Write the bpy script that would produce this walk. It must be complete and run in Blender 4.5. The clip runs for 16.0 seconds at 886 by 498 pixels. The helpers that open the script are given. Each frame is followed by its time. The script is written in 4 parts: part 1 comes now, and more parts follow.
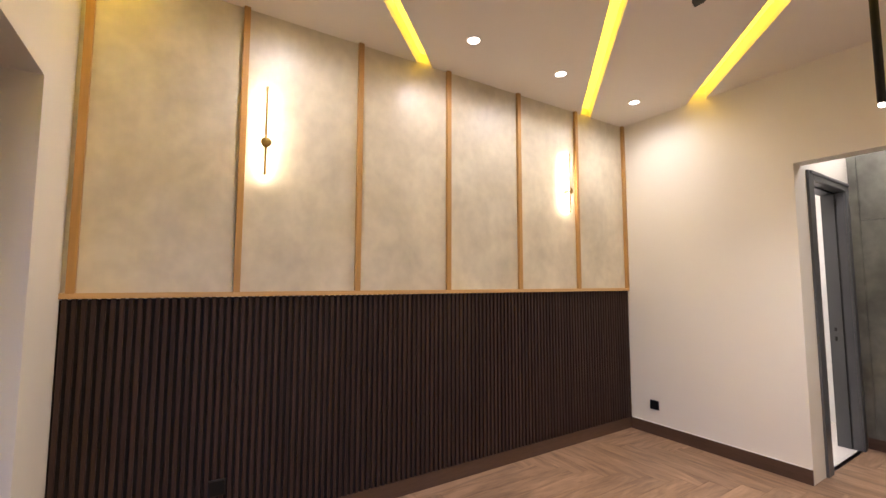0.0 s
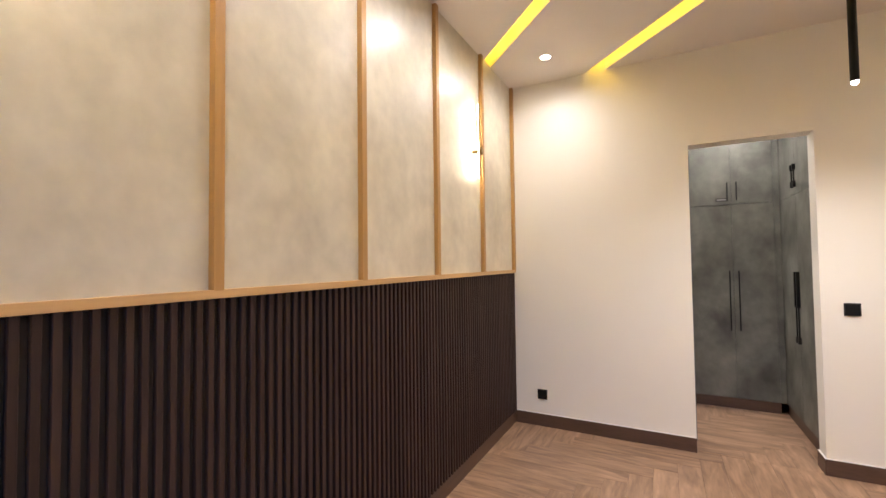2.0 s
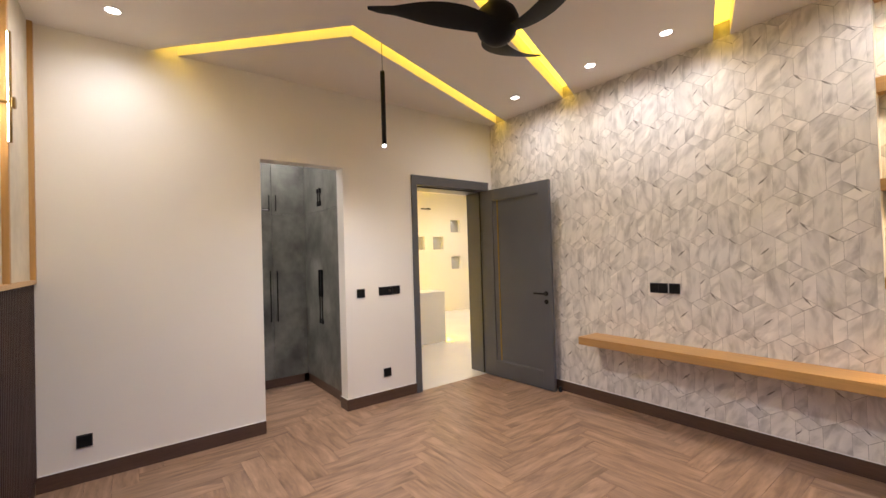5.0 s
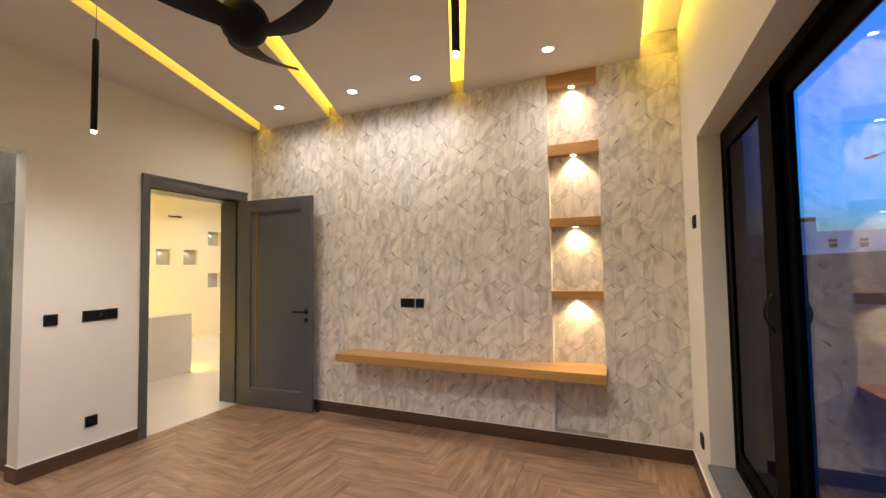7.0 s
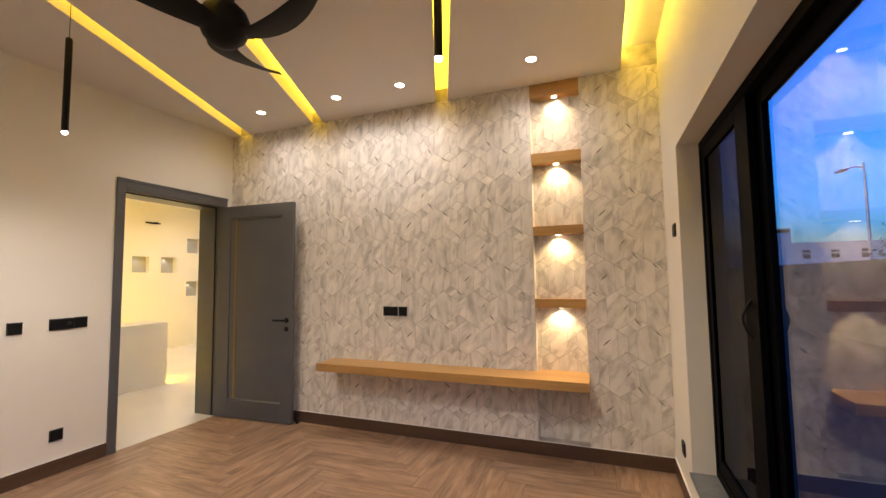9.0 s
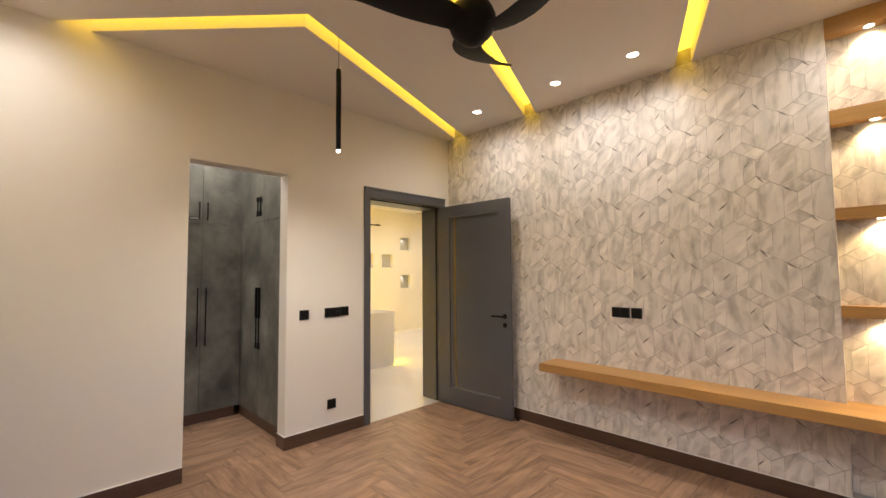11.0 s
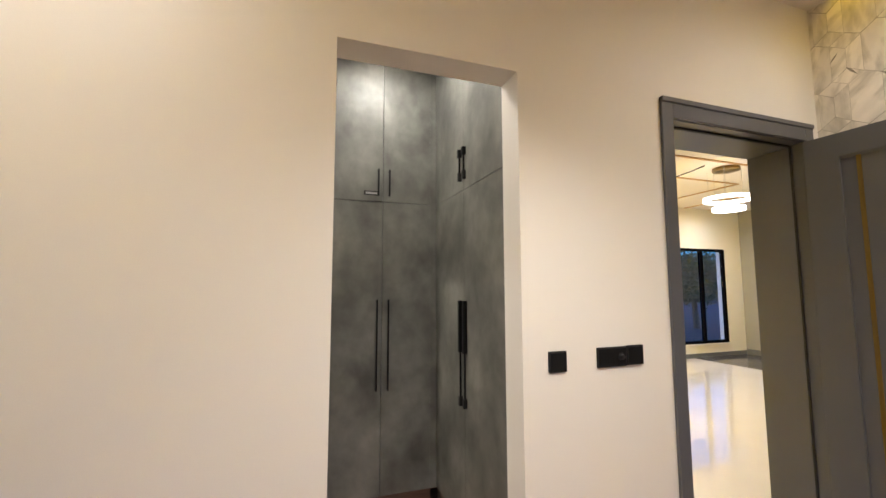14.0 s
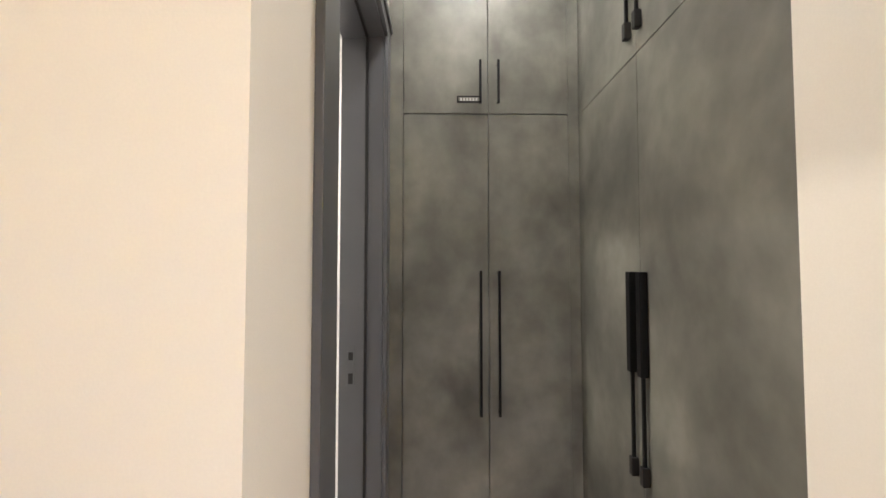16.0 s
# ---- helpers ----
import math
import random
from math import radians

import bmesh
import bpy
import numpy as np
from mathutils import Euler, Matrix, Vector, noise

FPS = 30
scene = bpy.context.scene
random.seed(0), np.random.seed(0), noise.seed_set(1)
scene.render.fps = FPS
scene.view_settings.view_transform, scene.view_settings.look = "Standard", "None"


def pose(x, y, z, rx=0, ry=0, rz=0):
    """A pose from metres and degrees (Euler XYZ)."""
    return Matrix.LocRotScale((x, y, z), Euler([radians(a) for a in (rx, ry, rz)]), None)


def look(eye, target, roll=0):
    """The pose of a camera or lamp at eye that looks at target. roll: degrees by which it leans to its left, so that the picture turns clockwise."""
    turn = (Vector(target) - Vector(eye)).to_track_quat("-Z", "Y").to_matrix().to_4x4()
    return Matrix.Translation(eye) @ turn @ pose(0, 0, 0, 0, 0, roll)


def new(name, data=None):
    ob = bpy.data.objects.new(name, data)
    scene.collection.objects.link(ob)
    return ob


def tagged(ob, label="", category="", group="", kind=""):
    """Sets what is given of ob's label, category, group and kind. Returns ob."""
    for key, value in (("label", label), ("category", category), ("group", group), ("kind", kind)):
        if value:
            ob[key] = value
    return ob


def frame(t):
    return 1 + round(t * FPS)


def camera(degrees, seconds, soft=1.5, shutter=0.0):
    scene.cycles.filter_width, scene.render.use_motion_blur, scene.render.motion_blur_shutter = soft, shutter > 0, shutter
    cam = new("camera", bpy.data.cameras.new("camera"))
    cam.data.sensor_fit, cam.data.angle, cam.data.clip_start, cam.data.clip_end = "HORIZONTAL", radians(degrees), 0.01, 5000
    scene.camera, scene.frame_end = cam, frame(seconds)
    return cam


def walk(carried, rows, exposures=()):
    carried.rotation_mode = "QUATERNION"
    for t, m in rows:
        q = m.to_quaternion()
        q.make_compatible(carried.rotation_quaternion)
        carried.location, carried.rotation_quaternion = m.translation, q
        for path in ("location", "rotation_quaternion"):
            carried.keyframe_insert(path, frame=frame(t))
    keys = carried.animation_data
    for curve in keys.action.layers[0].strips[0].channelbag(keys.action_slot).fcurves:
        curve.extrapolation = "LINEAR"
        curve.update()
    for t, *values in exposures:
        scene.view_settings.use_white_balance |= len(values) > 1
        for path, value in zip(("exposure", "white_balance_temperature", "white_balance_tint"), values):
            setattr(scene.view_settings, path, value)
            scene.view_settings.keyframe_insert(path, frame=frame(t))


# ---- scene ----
cam = camera(93.6, 16.0)
PATH = [
    (0, (0.069, -0.013, 1.476), (1.132, 1.673, 1.635), 0.1),
    (0.5, (0.046, 0.383, 1.469), (1.28, 1.949, 1.622), -0.3),
    (1, (0.115, 0.732, 1.453), (1.504, 2.165, 1.576), -0.4),
    (1.5, (0.207, 1.071, 1.5), (1.784, 2.299, 1.587), -0.8),
    (2, (0.243, 1.41, 1.497), (2.01, 2.344, 1.561), -0.7),
    (2.5, (0.357, 1.641, 1.49), (2.268, 2.23, 1.53), -0.8),
    (3, (0.497, 1.845, 1.498), (2.491, 1.99, 1.519), -0.7),
    (3.5, (0.491, 2.04, 1.496), (2.473, 1.774, 1.511), -0.8),
    (4, (0.399, 2.141, 1.515), (2.3, 1.522, 1.531), -0.9),
    (4.5, (0.242, 2.161, 1.523), (2.008, 1.222, 1.539), -1.2),
    (5, (0.187, 2.162, 1.503), (1.778, 0.951, 1.533), -1.7),
    (7.5, (0.029, 2.02, 1.483), (0.673, 0.13, 1.598), -0.7),
    (8, (0.027, 2.015, 1.474), (0.609, 0.107, 1.61), -0.7),
    (10.5, (0.223, 2.013, 1.492), (1.45, 0.438, 1.609), -0.7),
    (11, (0.477, 2.048, 1.512), (1.896, 0.643, 1.626), -0.5),
    (11.5, (0.736, 2.004, 1.471), (2.325, 0.794, 1.577), -0.4),
    (12, (1.062, 1.859, 1.489), (2.769, 0.821, 1.584), -0.3),
    (12.5, (1.436, 1.746, 1.47), (3.225, 0.857, 1.562), -0.2),
    (13, (1.798, 1.614, 1.462), (3.638, 0.84, 1.576), 0.2),
    (13.5, (2.165, 1.437, 1.461), (4.033, 0.738, 1.61), 0.1),
    (14, (2.512, 1.334, 1.454), (4.391, 0.674, 1.64), -0.1),
    (14.5, (2.809, 1.261, 1.491), (4.704, 0.66, 1.708), -0.0),
    (15, (3.041, 1.129, 1.489), (4.979, 0.674, 1.684), -0.5),
    (15.5, (3.286, 1.049, 1.447), (5.261, 0.765, 1.585), 0.1),
    (16, (3.573, 0.995, 1.396), (5.571, 0.976, 1.477), 0.0),
]
EXPOSURES = [(0.0, 0.12, 6620, 16), (2.0, 0.27, 6430, 14), (3.0, 0.18, 6380, 14), (5.0, -0.04, 6270, 15), (7.5, -0.23, 6800, 14), (8.2, -0.23, 6900, 15), (10.5, -0.33, 7080, 14),
             (11.5, -0.06, 6450, 13), (13.0, 0.08, 6350, 12), (14.5, 0.15, 6480, 10), (15.5, 0.26, 6440, 10), (16.0, 0.50, 6420, 10)]
walk(cam, [(t, look(eye, target, roll)) for t, eye, target, roll in PATH], EXPOSURES)

# ---- world and large lights ----
world = bpy.data.worlds.new("dusk_sky")
scene.world = world
world.use_nodes = True
wn = world.node_tree
sky = wn.nodes.new("ShaderNodeTexSky")
sky.sky_type = "NISHITA"
sky.sun_disc = False
sky.sun_elevation = radians(2.0)
sky.sun_rotation = radians(50.0)
sky.ozone_density = 6.0
wn.links.new(sky.outputs[0], wn.nodes["Background"].inputs[0])
wn.nodes["Background"].inputs[1].default_value = 2.1

ROOM_W, ROOM_E, ROOM_S, ROOM_N, CEIL = -0.42, 4.05, -1.59, 2.65, 3.15
COOL, WARM, HALL = (1.0, 0.955, 0.94), (1.0, 0.74, 0.40), (1.0, 0.95, 0.92)
SPOT_W, PENDANT_W, NICHE_W, HALL_W, CLOSET_W = 40.0, 75.0, 16.0, 94.0, 76.0


def lamp_spot(x, y, z, watts, colour, angle, blend, radius, ty=None):
    data = bpy.data.lights.new("spot_light", "SPOT")
    data.energy, data.color, data.spot_size, data.spot_blend, data.shadow_soft_size = watts, colour, radians(angle), blend, radius
    ob = new("spot_light", data)
    ob.matrix_world = look((x, y, z), (x, (y if ty is None else ty) + 0.0001, z - 1))
    return ob


# ---- materials ----
def material(name, colour, rough=0.6, metal=0.0, second=None, scale=6.0, amount=0.5, grain=0.0, grain_scale=120.0, bump=0.0,
             stretch=(1, 1, 1), per_object=0.0, island=False, coat=0.0, detail=6.0, rough_var=0.0, mid=0.5, shift=False, warp=0.0):
    """A principled material: two colours mixed by large noise, a finer grain, relief, and a tint that differs from piece to piece."""
    m = bpy.data.materials.new(name)
    m.use_nodes = True
    nt = m.node_tree
    b = nt.nodes["Principled BSDF"]
    link = nt.links.new
    tex = nt.nodes.new("ShaderNodeTexCoord")
    mp = nt.nodes.new("ShaderNodeMapping")
    mp.inputs["Scale"].default_value = stretch
    if shift:
        # every piece takes its own stretch of the grain
        own, far, move = (nt.nodes.new("ShaderNode" + k) for k in ("ObjectInfo", "Math", "VectorMath"))
        far.operation, far.inputs[1].default_value = "MULTIPLY", 71.0
        link(own.outputs["Random"], far.inputs[0])
        link(tex.outputs["Object"], move.inputs[0])
        link(far.outputs[0], move.inputs[1])
        link(move.outputs[0], mp.inputs["Vector"])
    else:
        link(tex.outputs["Object"], mp.inputs["Vector"])
    n1 = nt.nodes.new("ShaderNodeTexNoise")
    n1.inputs["Scale"].default_value, n1.inputs["Detail"].default_value = scale, detail
    n1.inputs["Distortion"].default_value = warp
    link(mp.outputs[0], n1.inputs["Vector"])
    n2 = nt.nodes.new("ShaderNodeTexNoise")
    n2.inputs["Scale"].default_value, n2.inputs["Detail"].default_value = grain_scale, 4.0
    link(mp.outputs[0], n2.inputs["Vector"])
    ramp = nt.nodes.new("ShaderNodeMapRange")
    ramp.inputs["From Min"].default_value, ramp.inputs["From Max"].default_value = mid - amount / 2, mid + amount / 2
    link(n1.outputs["Fac"], ramp.inputs["Value"])
    mix = nt.nodes.new("ShaderNodeMixRGB")
    mix.inputs[1].default_value = (*colour, 1)
    mix.inputs[2].default_value = (*(second or [c * 0.88 for c in colour]), 1)
    link(ramp.outputs[0], mix.inputs[0])
    out = mix.outputs[0]
    if grain:
        mr = nt.nodes.new("ShaderNodeMapRange")
        mr.inputs["From Min"].default_value, mr.inputs["From Max"].default_value = 0.3, 0.7
        mr.inputs["To Min"].default_value, mr.inputs["To Max"].default_value = 1 - grain, 1 + grain
        link(n2.outputs["Fac"], mr.inputs["Value"])
        mul = nt.nodes.new("ShaderNodeVectorMath")
        mul.operation = "SCALE"
        link(out, mul.inputs[0])
        link(mr.outputs[0], mul.inputs["Scale"])
        out = mul.outputs[0]
    if per_object:
        info = nt.nodes.new("ShaderNodeNewGeometry" if island else "ShaderNodeObjectInfo")
        mr = nt.nodes.new("ShaderNodeMapRange")
        mr.inputs["To Min"].default_value, mr.inputs["To Max"].default_value = 1 - per_object, 1 + per_object
        link(info.outputs["Random Per Island" if island else "Random"], mr.inputs["Value"])
        mul = nt.nodes.new("ShaderNodeVectorMath")
        mul.operation = "SCALE"
        link(out, mul.inputs[0])
        link(mr.outputs[0], mul.inputs["Scale"])
        out = mul.outputs[0]
    link(out, b.inputs["Base Color"])
    b.inputs["Roughness"].default_value, b.inputs["Metallic"].default_value = rough, metal
    b.inputs["Coat Weight"].default_value = coat
    if rough_var:
        mr = nt.nodes.new("ShaderNodeMapRange")
        mr.inputs["To Min"].default_value, mr.inputs["To Max"].default_value = rough - rough_var, rough + rough_var
        link(n1.outputs["Fac"], mr.inputs["Value"])
        link(mr.outputs[0], b.inputs["Roughness"])
    if bump:
        bp = nt.nodes.new("ShaderNodeBump")
        bp.inputs["Strength"].default_value, bp.inputs["Distance"].default_value = bump, 0.004
        add = nt.nodes.new("ShaderNodeMath")
        link(n1.outputs["Fac"], add.inputs[0])
        link(n2.outputs["Fac"], add.inputs[1])
        link(add.outputs[0], bp.inputs["Height"])
        link(bp.outputs[0], b.inputs["Normal"])
    return m


def glow(name, colour, strength):
    m = bpy.data.materials.new(name)
    m.use_nodes = True
    b = m.node_tree.nodes["Principled BSDF"]
    b.inputs["Base Color"].default_value = (*colour, 1)
    b.inputs["Emission Color"].default_value = (*colour, 1)
    b.inputs["Emission Strength"].default_value = strength
    return m


def pane_glass(name, tint, mirror=0.85):
    m = bpy.data.materials.new(name)
    m.use_nodes = True
    nt = m.node_tree
    nt.nodes.remove(nt.nodes["Principled BSDF"])
    clear, gloss, fres, mix = (nt.nodes.new("ShaderNode" + k) for k in ("BsdfTransparent", "BsdfGlossy", "LayerWeight", "MixShader"))
    clear.inputs[0].default_value = (*tint, 1)
    gloss.inputs["Roughness"].default_value = 0.0
    fres.inputs["Blend"].default_value = 0.5
    power, scale = nt.nodes.new("ShaderNodeMath"), nt.nodes.new("ShaderNodeMath")
    power.operation, scale.operation = "POWER", "MULTIPLY_ADD"
    power.inputs[1].default_value = 3.5
    scale.inputs[1].default_value, scale.inputs[2].default_value = mirror, 0.06
    nt.links.new(fres.outputs["Facing"], power.inputs[0])
    nt.links.new(power.outputs[0], scale.inputs[0])
    nt.links.new(scale.outputs[0], mix.inputs[0])
    nt.links.new(clear.outputs[0], mix.inputs[1])
    nt.links.new(gloss.outputs[0], mix.inputs[2])
    nt.links.new(mix.outputs[0], nt.nodes["Material Output"].inputs[0])
    return m


PAINT = material("cream_paint", (0.80, 0.765, 0.69), 0.55, scale=1.6, second=(0.775, 0.738, 0.66), grain=0.015, grain_scale=260, bump=0.05)
CEILING = material("ceiling_paint", (0.80, 0.76, 0.71), 0.6, scale=1.2, second=(0.78, 0.73, 0.68), grain=0.01, grain_scale=300, bump=0.03)
STUCCO = material("trowelled_stucco", (0.72, 0.665, 0.535), 0.37, scale=2.6, second=(0.55, 0.50, 0.395), amount=0.36, grain=0.06, grain_scale=14, bump=0.18, detail=9, stretch=(1, 1, 0.85), rough_var=0.08, warp=0.5)
PAPER = material("marbled_wallpaper", (0.77, 0.725, 0.655), 0.42, scale=4.0, second=(0.39, 0.355, 0.305), amount=0.34, mid=0.63, grain=0.13, grain_scale=2.4, per_object=0.05, island=True, stretch=(4.6, 4.0, 1.7), detail=6, bump=0.04, warp=0.3)
PAPER_LINE = material("wallpaper_lines", (0.30, 0.27, 0.23), 0.6, scale=9, second=(0.56, 0.515, 0.455), amount=0.30)
STROKE = material("wallpaper_ink", (0.19, 0.17, 0.145), 0.6, scale=40, second=(0.32, 0.29, 0.25))


def turn_pieces(m):
    """Turns and shifts the marbling of each cut piece at random."""
    nt = m.node_tree
    geo, ang, turn, off, add = (nt.nodes.new("ShaderNode" + k) for k in ("NewGeometry", "Math", "VectorRotate", "Math", "VectorMath"))
    mp = next(n for n in nt.nodes if n.type == "MAPPING")
    tex = next(n for n in nt.nodes if n.type == "TEX_COORD")
    ang.operation, off.operation, turn.rotation_type = "MULTIPLY_ADD", "MULTIPLY", "Y_AXIS"
    ang.inputs[1].default_value, ang.inputs[2].default_value, off.inputs[1].default_value = 1.3, -0.35, 53.0
    nt.links.new(geo.outputs["Random Per Island"], ang.inputs[0])
    nt.links.new(geo.outputs["Random Per Island"], off.inputs[0])
    nt.links.new(tex.outputs["Object"], turn.inputs["Vector"])
    nt.links.new(ang.outputs[0], turn.inputs["Angle"])
    nt.links.new(turn.outputs[0], add.inputs[0])
    nt.links.new(off.outputs[0], add.inputs[1])
    nt.links.new(add.outputs[0], mp.inputs["Vector"])


turn_pieces(PAPER)
WOOD = material("golden_oak", (0.52, 0.30, 0.10), 0.42, scale=5, second=(0.40, 0.215, 0.07), amount=0.5, grain=0.10, grain_scale=60, stretch=(1, 1, 0.06), bump=0.04)
WOOD_X = material("golden_oak_lengthwise", (0.52, 0.30, 0.10), 0.42, scale=5, second=(0.40, 0.215, 0.07), amount=0.5, grain=0.10, grain_scale=60, stretch=(0.06, 1, 1), bump=0.04)
# golden oak with the light on the capping ledge put into its colour
LIT_OAK = material("lit_oak", (0.62, 0.40, 0.18), 0.42, scale=5, second=(0.54, 0.33, 0.14), grain=0.08, grain_scale=60, stretch=(0.06, 1, 1))
SLAT = material("dark_walnut", (0.046, 0.0245, 0.0182), 0.55, scale=4, second=(0.031, 0.0168, 0.0128), grain=0.25, grain_scale=90, stretch=(1, 1, 0.04), bump=0.05, per_object=0.18, shift=True)
SLAT.node_tree.nodes["Principled BSDF"].inputs["Specular IOR Level"].default_value = 0.28
BACKING = material("black_felt", (0.013, 0.009, 0.008), 0.9)
PLANK = material("brown_wood_tile", (0.39, 0.245, 0.157), 0.40, scale=2.2, second=(0.135, 0.081, 0.051), amount=0.46, mid=0.55, grain=0.15, grain_scale=9, stretch=(0.95, 5.6, 1), per_object=0.07, detail=8, bump=0.05, rough_var=0.08, shift=True, warp=1.0)
GROUT = material("brown_grout", (0.14, 0.085, 0.056), 0.8, scale=9)
SKIRT = material("brown_skirting_tile", (0.105, 0.058, 0.036), 0.42, scale=4, second=(0.068, 0.037, 0.023), grain=0.14, grain_scale=40, stretch=(0.4, 0.4, 4))
CAULK = material("white_caulk", (0.8, 0.78, 0.74), 0.5)
DOOR = material("grey_satin_paint", (0.100, 0.102, 0.108), 0.30, scale=3, second=(0.086, 0.089, 0.097), grain=0.03, grain_scale=180, bump=0.02)
BRASS = material("brushed_brass", (0.30, 0.20, 0.07), 0.33, 1.0, scale=20, stretch=(1, 1, 0.1))
BLACK = material("black_plastic", (0.008, 0.0075, 0.007), 0.5)
MATT = material("matt_black_metal", (0.006, 0.006, 0.006), 0.55, 0.0, scale=30)
MATT.node_tree.nodes["Principled BSDF"].inputs["Specular IOR Level"].default_value = 0.2
ALU = material("black_aluminium", (0.0018, 0.0018, 0.002), 0.6)
ALU.node_tree.nodes["Principled BSDF"].inputs["Specular IOR Level"].default_value = 0.04
LAMINATE = material("concrete_laminate", (0.215, 0.213, 0.182), 0.44, scale=3.0, second=(0.085, 0.084, 0.072), amount=0.38, grain=0.12, grain_scale=13, detail=10, stretch=(1, 1, 0.85), rough_var=0.08, warp=0.2)
LAMINATE.node_tree.nodes["Principled BSDF"].inputs["Specular IOR Level"].default_value = 0.28
CARCASS = material("dark_carcass", (0.05, 0.05, 0.047), 0.6)
STEEL = material("satin_steel", (0.45, 0.45, 0.46), 0.3, 1.0)
TILE = material("white_polished_tile", (0.80, 0.78, 0.755), 0.06, scale=1.5, second=(0.74, 0.72, 0.70), grain=0.01, coat=0.3)
HALLPAINT = material("hall_cream_paint", (0.84, 0.79, 0.67), 0.55, scale=1.2, second=(0.82, 0.77, 0.645))
GREYWALL = material("hall_grey_paint", (0.36, 0.35, 0.31), 0.55, scale=1.2)
WHITE = material("white_laminate", (0.8, 0.79, 0.79), 0.3, scale=1.0)
STONE = material("grey_stone_sill", (0.17, 0.18, 0.19), 0.3, scale=14, second=(0.12, 0.125, 0.13), grain=0.1)
BATHTILE = material("white_bath_tile", (0.82, 0.82, 0.82), 0.15, scale=2.0)
LED = glow("yellow_led_diffuser", (1.0, 0.70, 0.05), 3.2)
LED_CURTAIN = glow("warm_led_tape", (1.0, 0.74, 0.10), 30.0)
LENS = glow("downlight_lens", (1.0, 0.93, 0.88), 14.0)
NICHELENS = glow("warm_downlight_lens", (1.0, 0.86, 0.60), 14.0)
SCONCE = glow("sconce_led", (1.0, 0.86, 0.62), 115.0)
RING = glow("ring_led", (1.0, 0.95, 0.92), 4.5)
HALLLED = glow("counter_led", (1.0, 0.66, 0.02), 480.0)
GLASS = pane_glass("window_glass", (0.78, 0.845, 0.94), 0.85)
MESH_GLASS = pane_glass("screened_glass", (0.16, 0.16, 0.19), 0.16)


# ---- mesh helpers ----
def box(bm, x0, x1, y0, y1, z0, z1, bevel=0.0):
    g = bmesh.ops.create_cube(bm, size=1.0)["verts"]
    bmesh.ops.scale(bm, vec=(x1 - x0, y1 - y0, z1 - z0), verts=g)
    bmesh.ops.translate(bm, vec=((x0 + x1) / 2, (y0 + y1) / 2, (z0 + z1) / 2), verts=g)
    if bevel:
        edges = list({e for v in g for e in v.link_edges})
        bmesh.ops.bevel(bm, geom=edges, offset=bevel, segments=2, affect="EDGES", profile=0.6)
    return bm


def rod(bm, a, b, r, r2=None, n=16):
    a, b = Vector(a), Vector(b)
    g = bmesh.ops.create_cone(bm, cap_ends=True, segments=n, radius1=r, radius2=r if r2 is None else r2, depth=(b - a).length)["verts"]
    bmesh.ops.transform(bm, matrix=Matrix.Translation((a + b) / 2) @ (b - a).to_track_quat("Z", "Y").to_matrix().to_4x4(), verts=g)
    return bm


def lathe(bm, rings, n=24):
    """Rings of (radius, z) swept round z, closed at both ends."""
    loops = [[bm.verts.new((r * math.cos(2 * math.pi * k / n), r * math.sin(2 * math.pi * k / n), z)) for k in range(n)] for r, z in rings]
    for lo, hi in zip(loops, loops[1:]):
        for k in range(n):
            bm.faces.new((lo[k], lo[(k + 1) % n], hi[(k + 1) % n], hi[k]))
    bm.faces.new(loops[0][::-1])
    bm.faces.new(loops[-1])
    return bm


def prism(bm, pts, z0, z1):
    lo = [bm.verts.new((x, y, z0)) for x, y in pts]
    hi = [bm.verts.new((x, y, z1)) for x, y in pts]
    n = len(pts)
    caps = [bm.faces.new(lo[::-1]), bm.faces.new(hi)]
    for k in range(n):
        bm.faces.new((lo[k], lo[(k + 1) % n], hi[(k + 1) % n], hi[k]))
    bmesh.ops.triangulate(bm, faces=caps)
    return bm


def clip(poly, x0, x1, y0, y1):
    for axis, value, sign in ((0, x0, 1), (0, x1, -1), (1, y0, 1), (1, y1, -1)):
        out = []
        for k, p in enumerate(poly):
            q = poly[(k + 1) % len(poly)]
            dp, dq = sign * (p[axis] - value), sign * (q[axis] - value)
            if dp >= 0:
                out.append(p)
            if dp * dq < 0:
                s = dp / (dp - dq)
                out.append((p[0] + s * (q[0] - p[0]), p[1] + s * (q[1] - p[1])))
        poly = out
        if len(poly) < 3:
            return []
    return poly


def mesh_of(name, bm, mat, smooth=False):
    bmesh.ops.recalc_face_normals(bm, faces=bm.faces[:])
    me = bpy.data.meshes.new(name)
    bm.to_mesh(me)
    bm.free()
    me.materials.append(mat)
    if smooth:
        for p in me.polygons:
            p.use_smooth = True
        me.set_sharp_from_angle(angle=radians(40))
    return me


def part(name, bm, mat, parent=None, label="", smooth=False):
    ob = new(name, mesh_of(name, bm, mat, smooth))
    if parent is not None:
        ob.parent = parent
    return tagged(ob, label)


def setting(name, bm, mat, label, category, smooth=False):
    return tagged(part(name, bm, mat, None, "", smooth), label, category, kind="structure")


def thing(name, label, category, at=(0, 0, 0), turn=0, group="", kind=""):
    ob = new(name)
    ob.matrix_world = pose(*at, 0, 0, turn)
    ob.empty_display_size = 0.1
    return tagged(ob, label, category, group, kind)


def B():
    return bmesh.new()


def boxes(*rows):
    bm = B()
    for r in rows:
        box(bm, *r)
    return bm


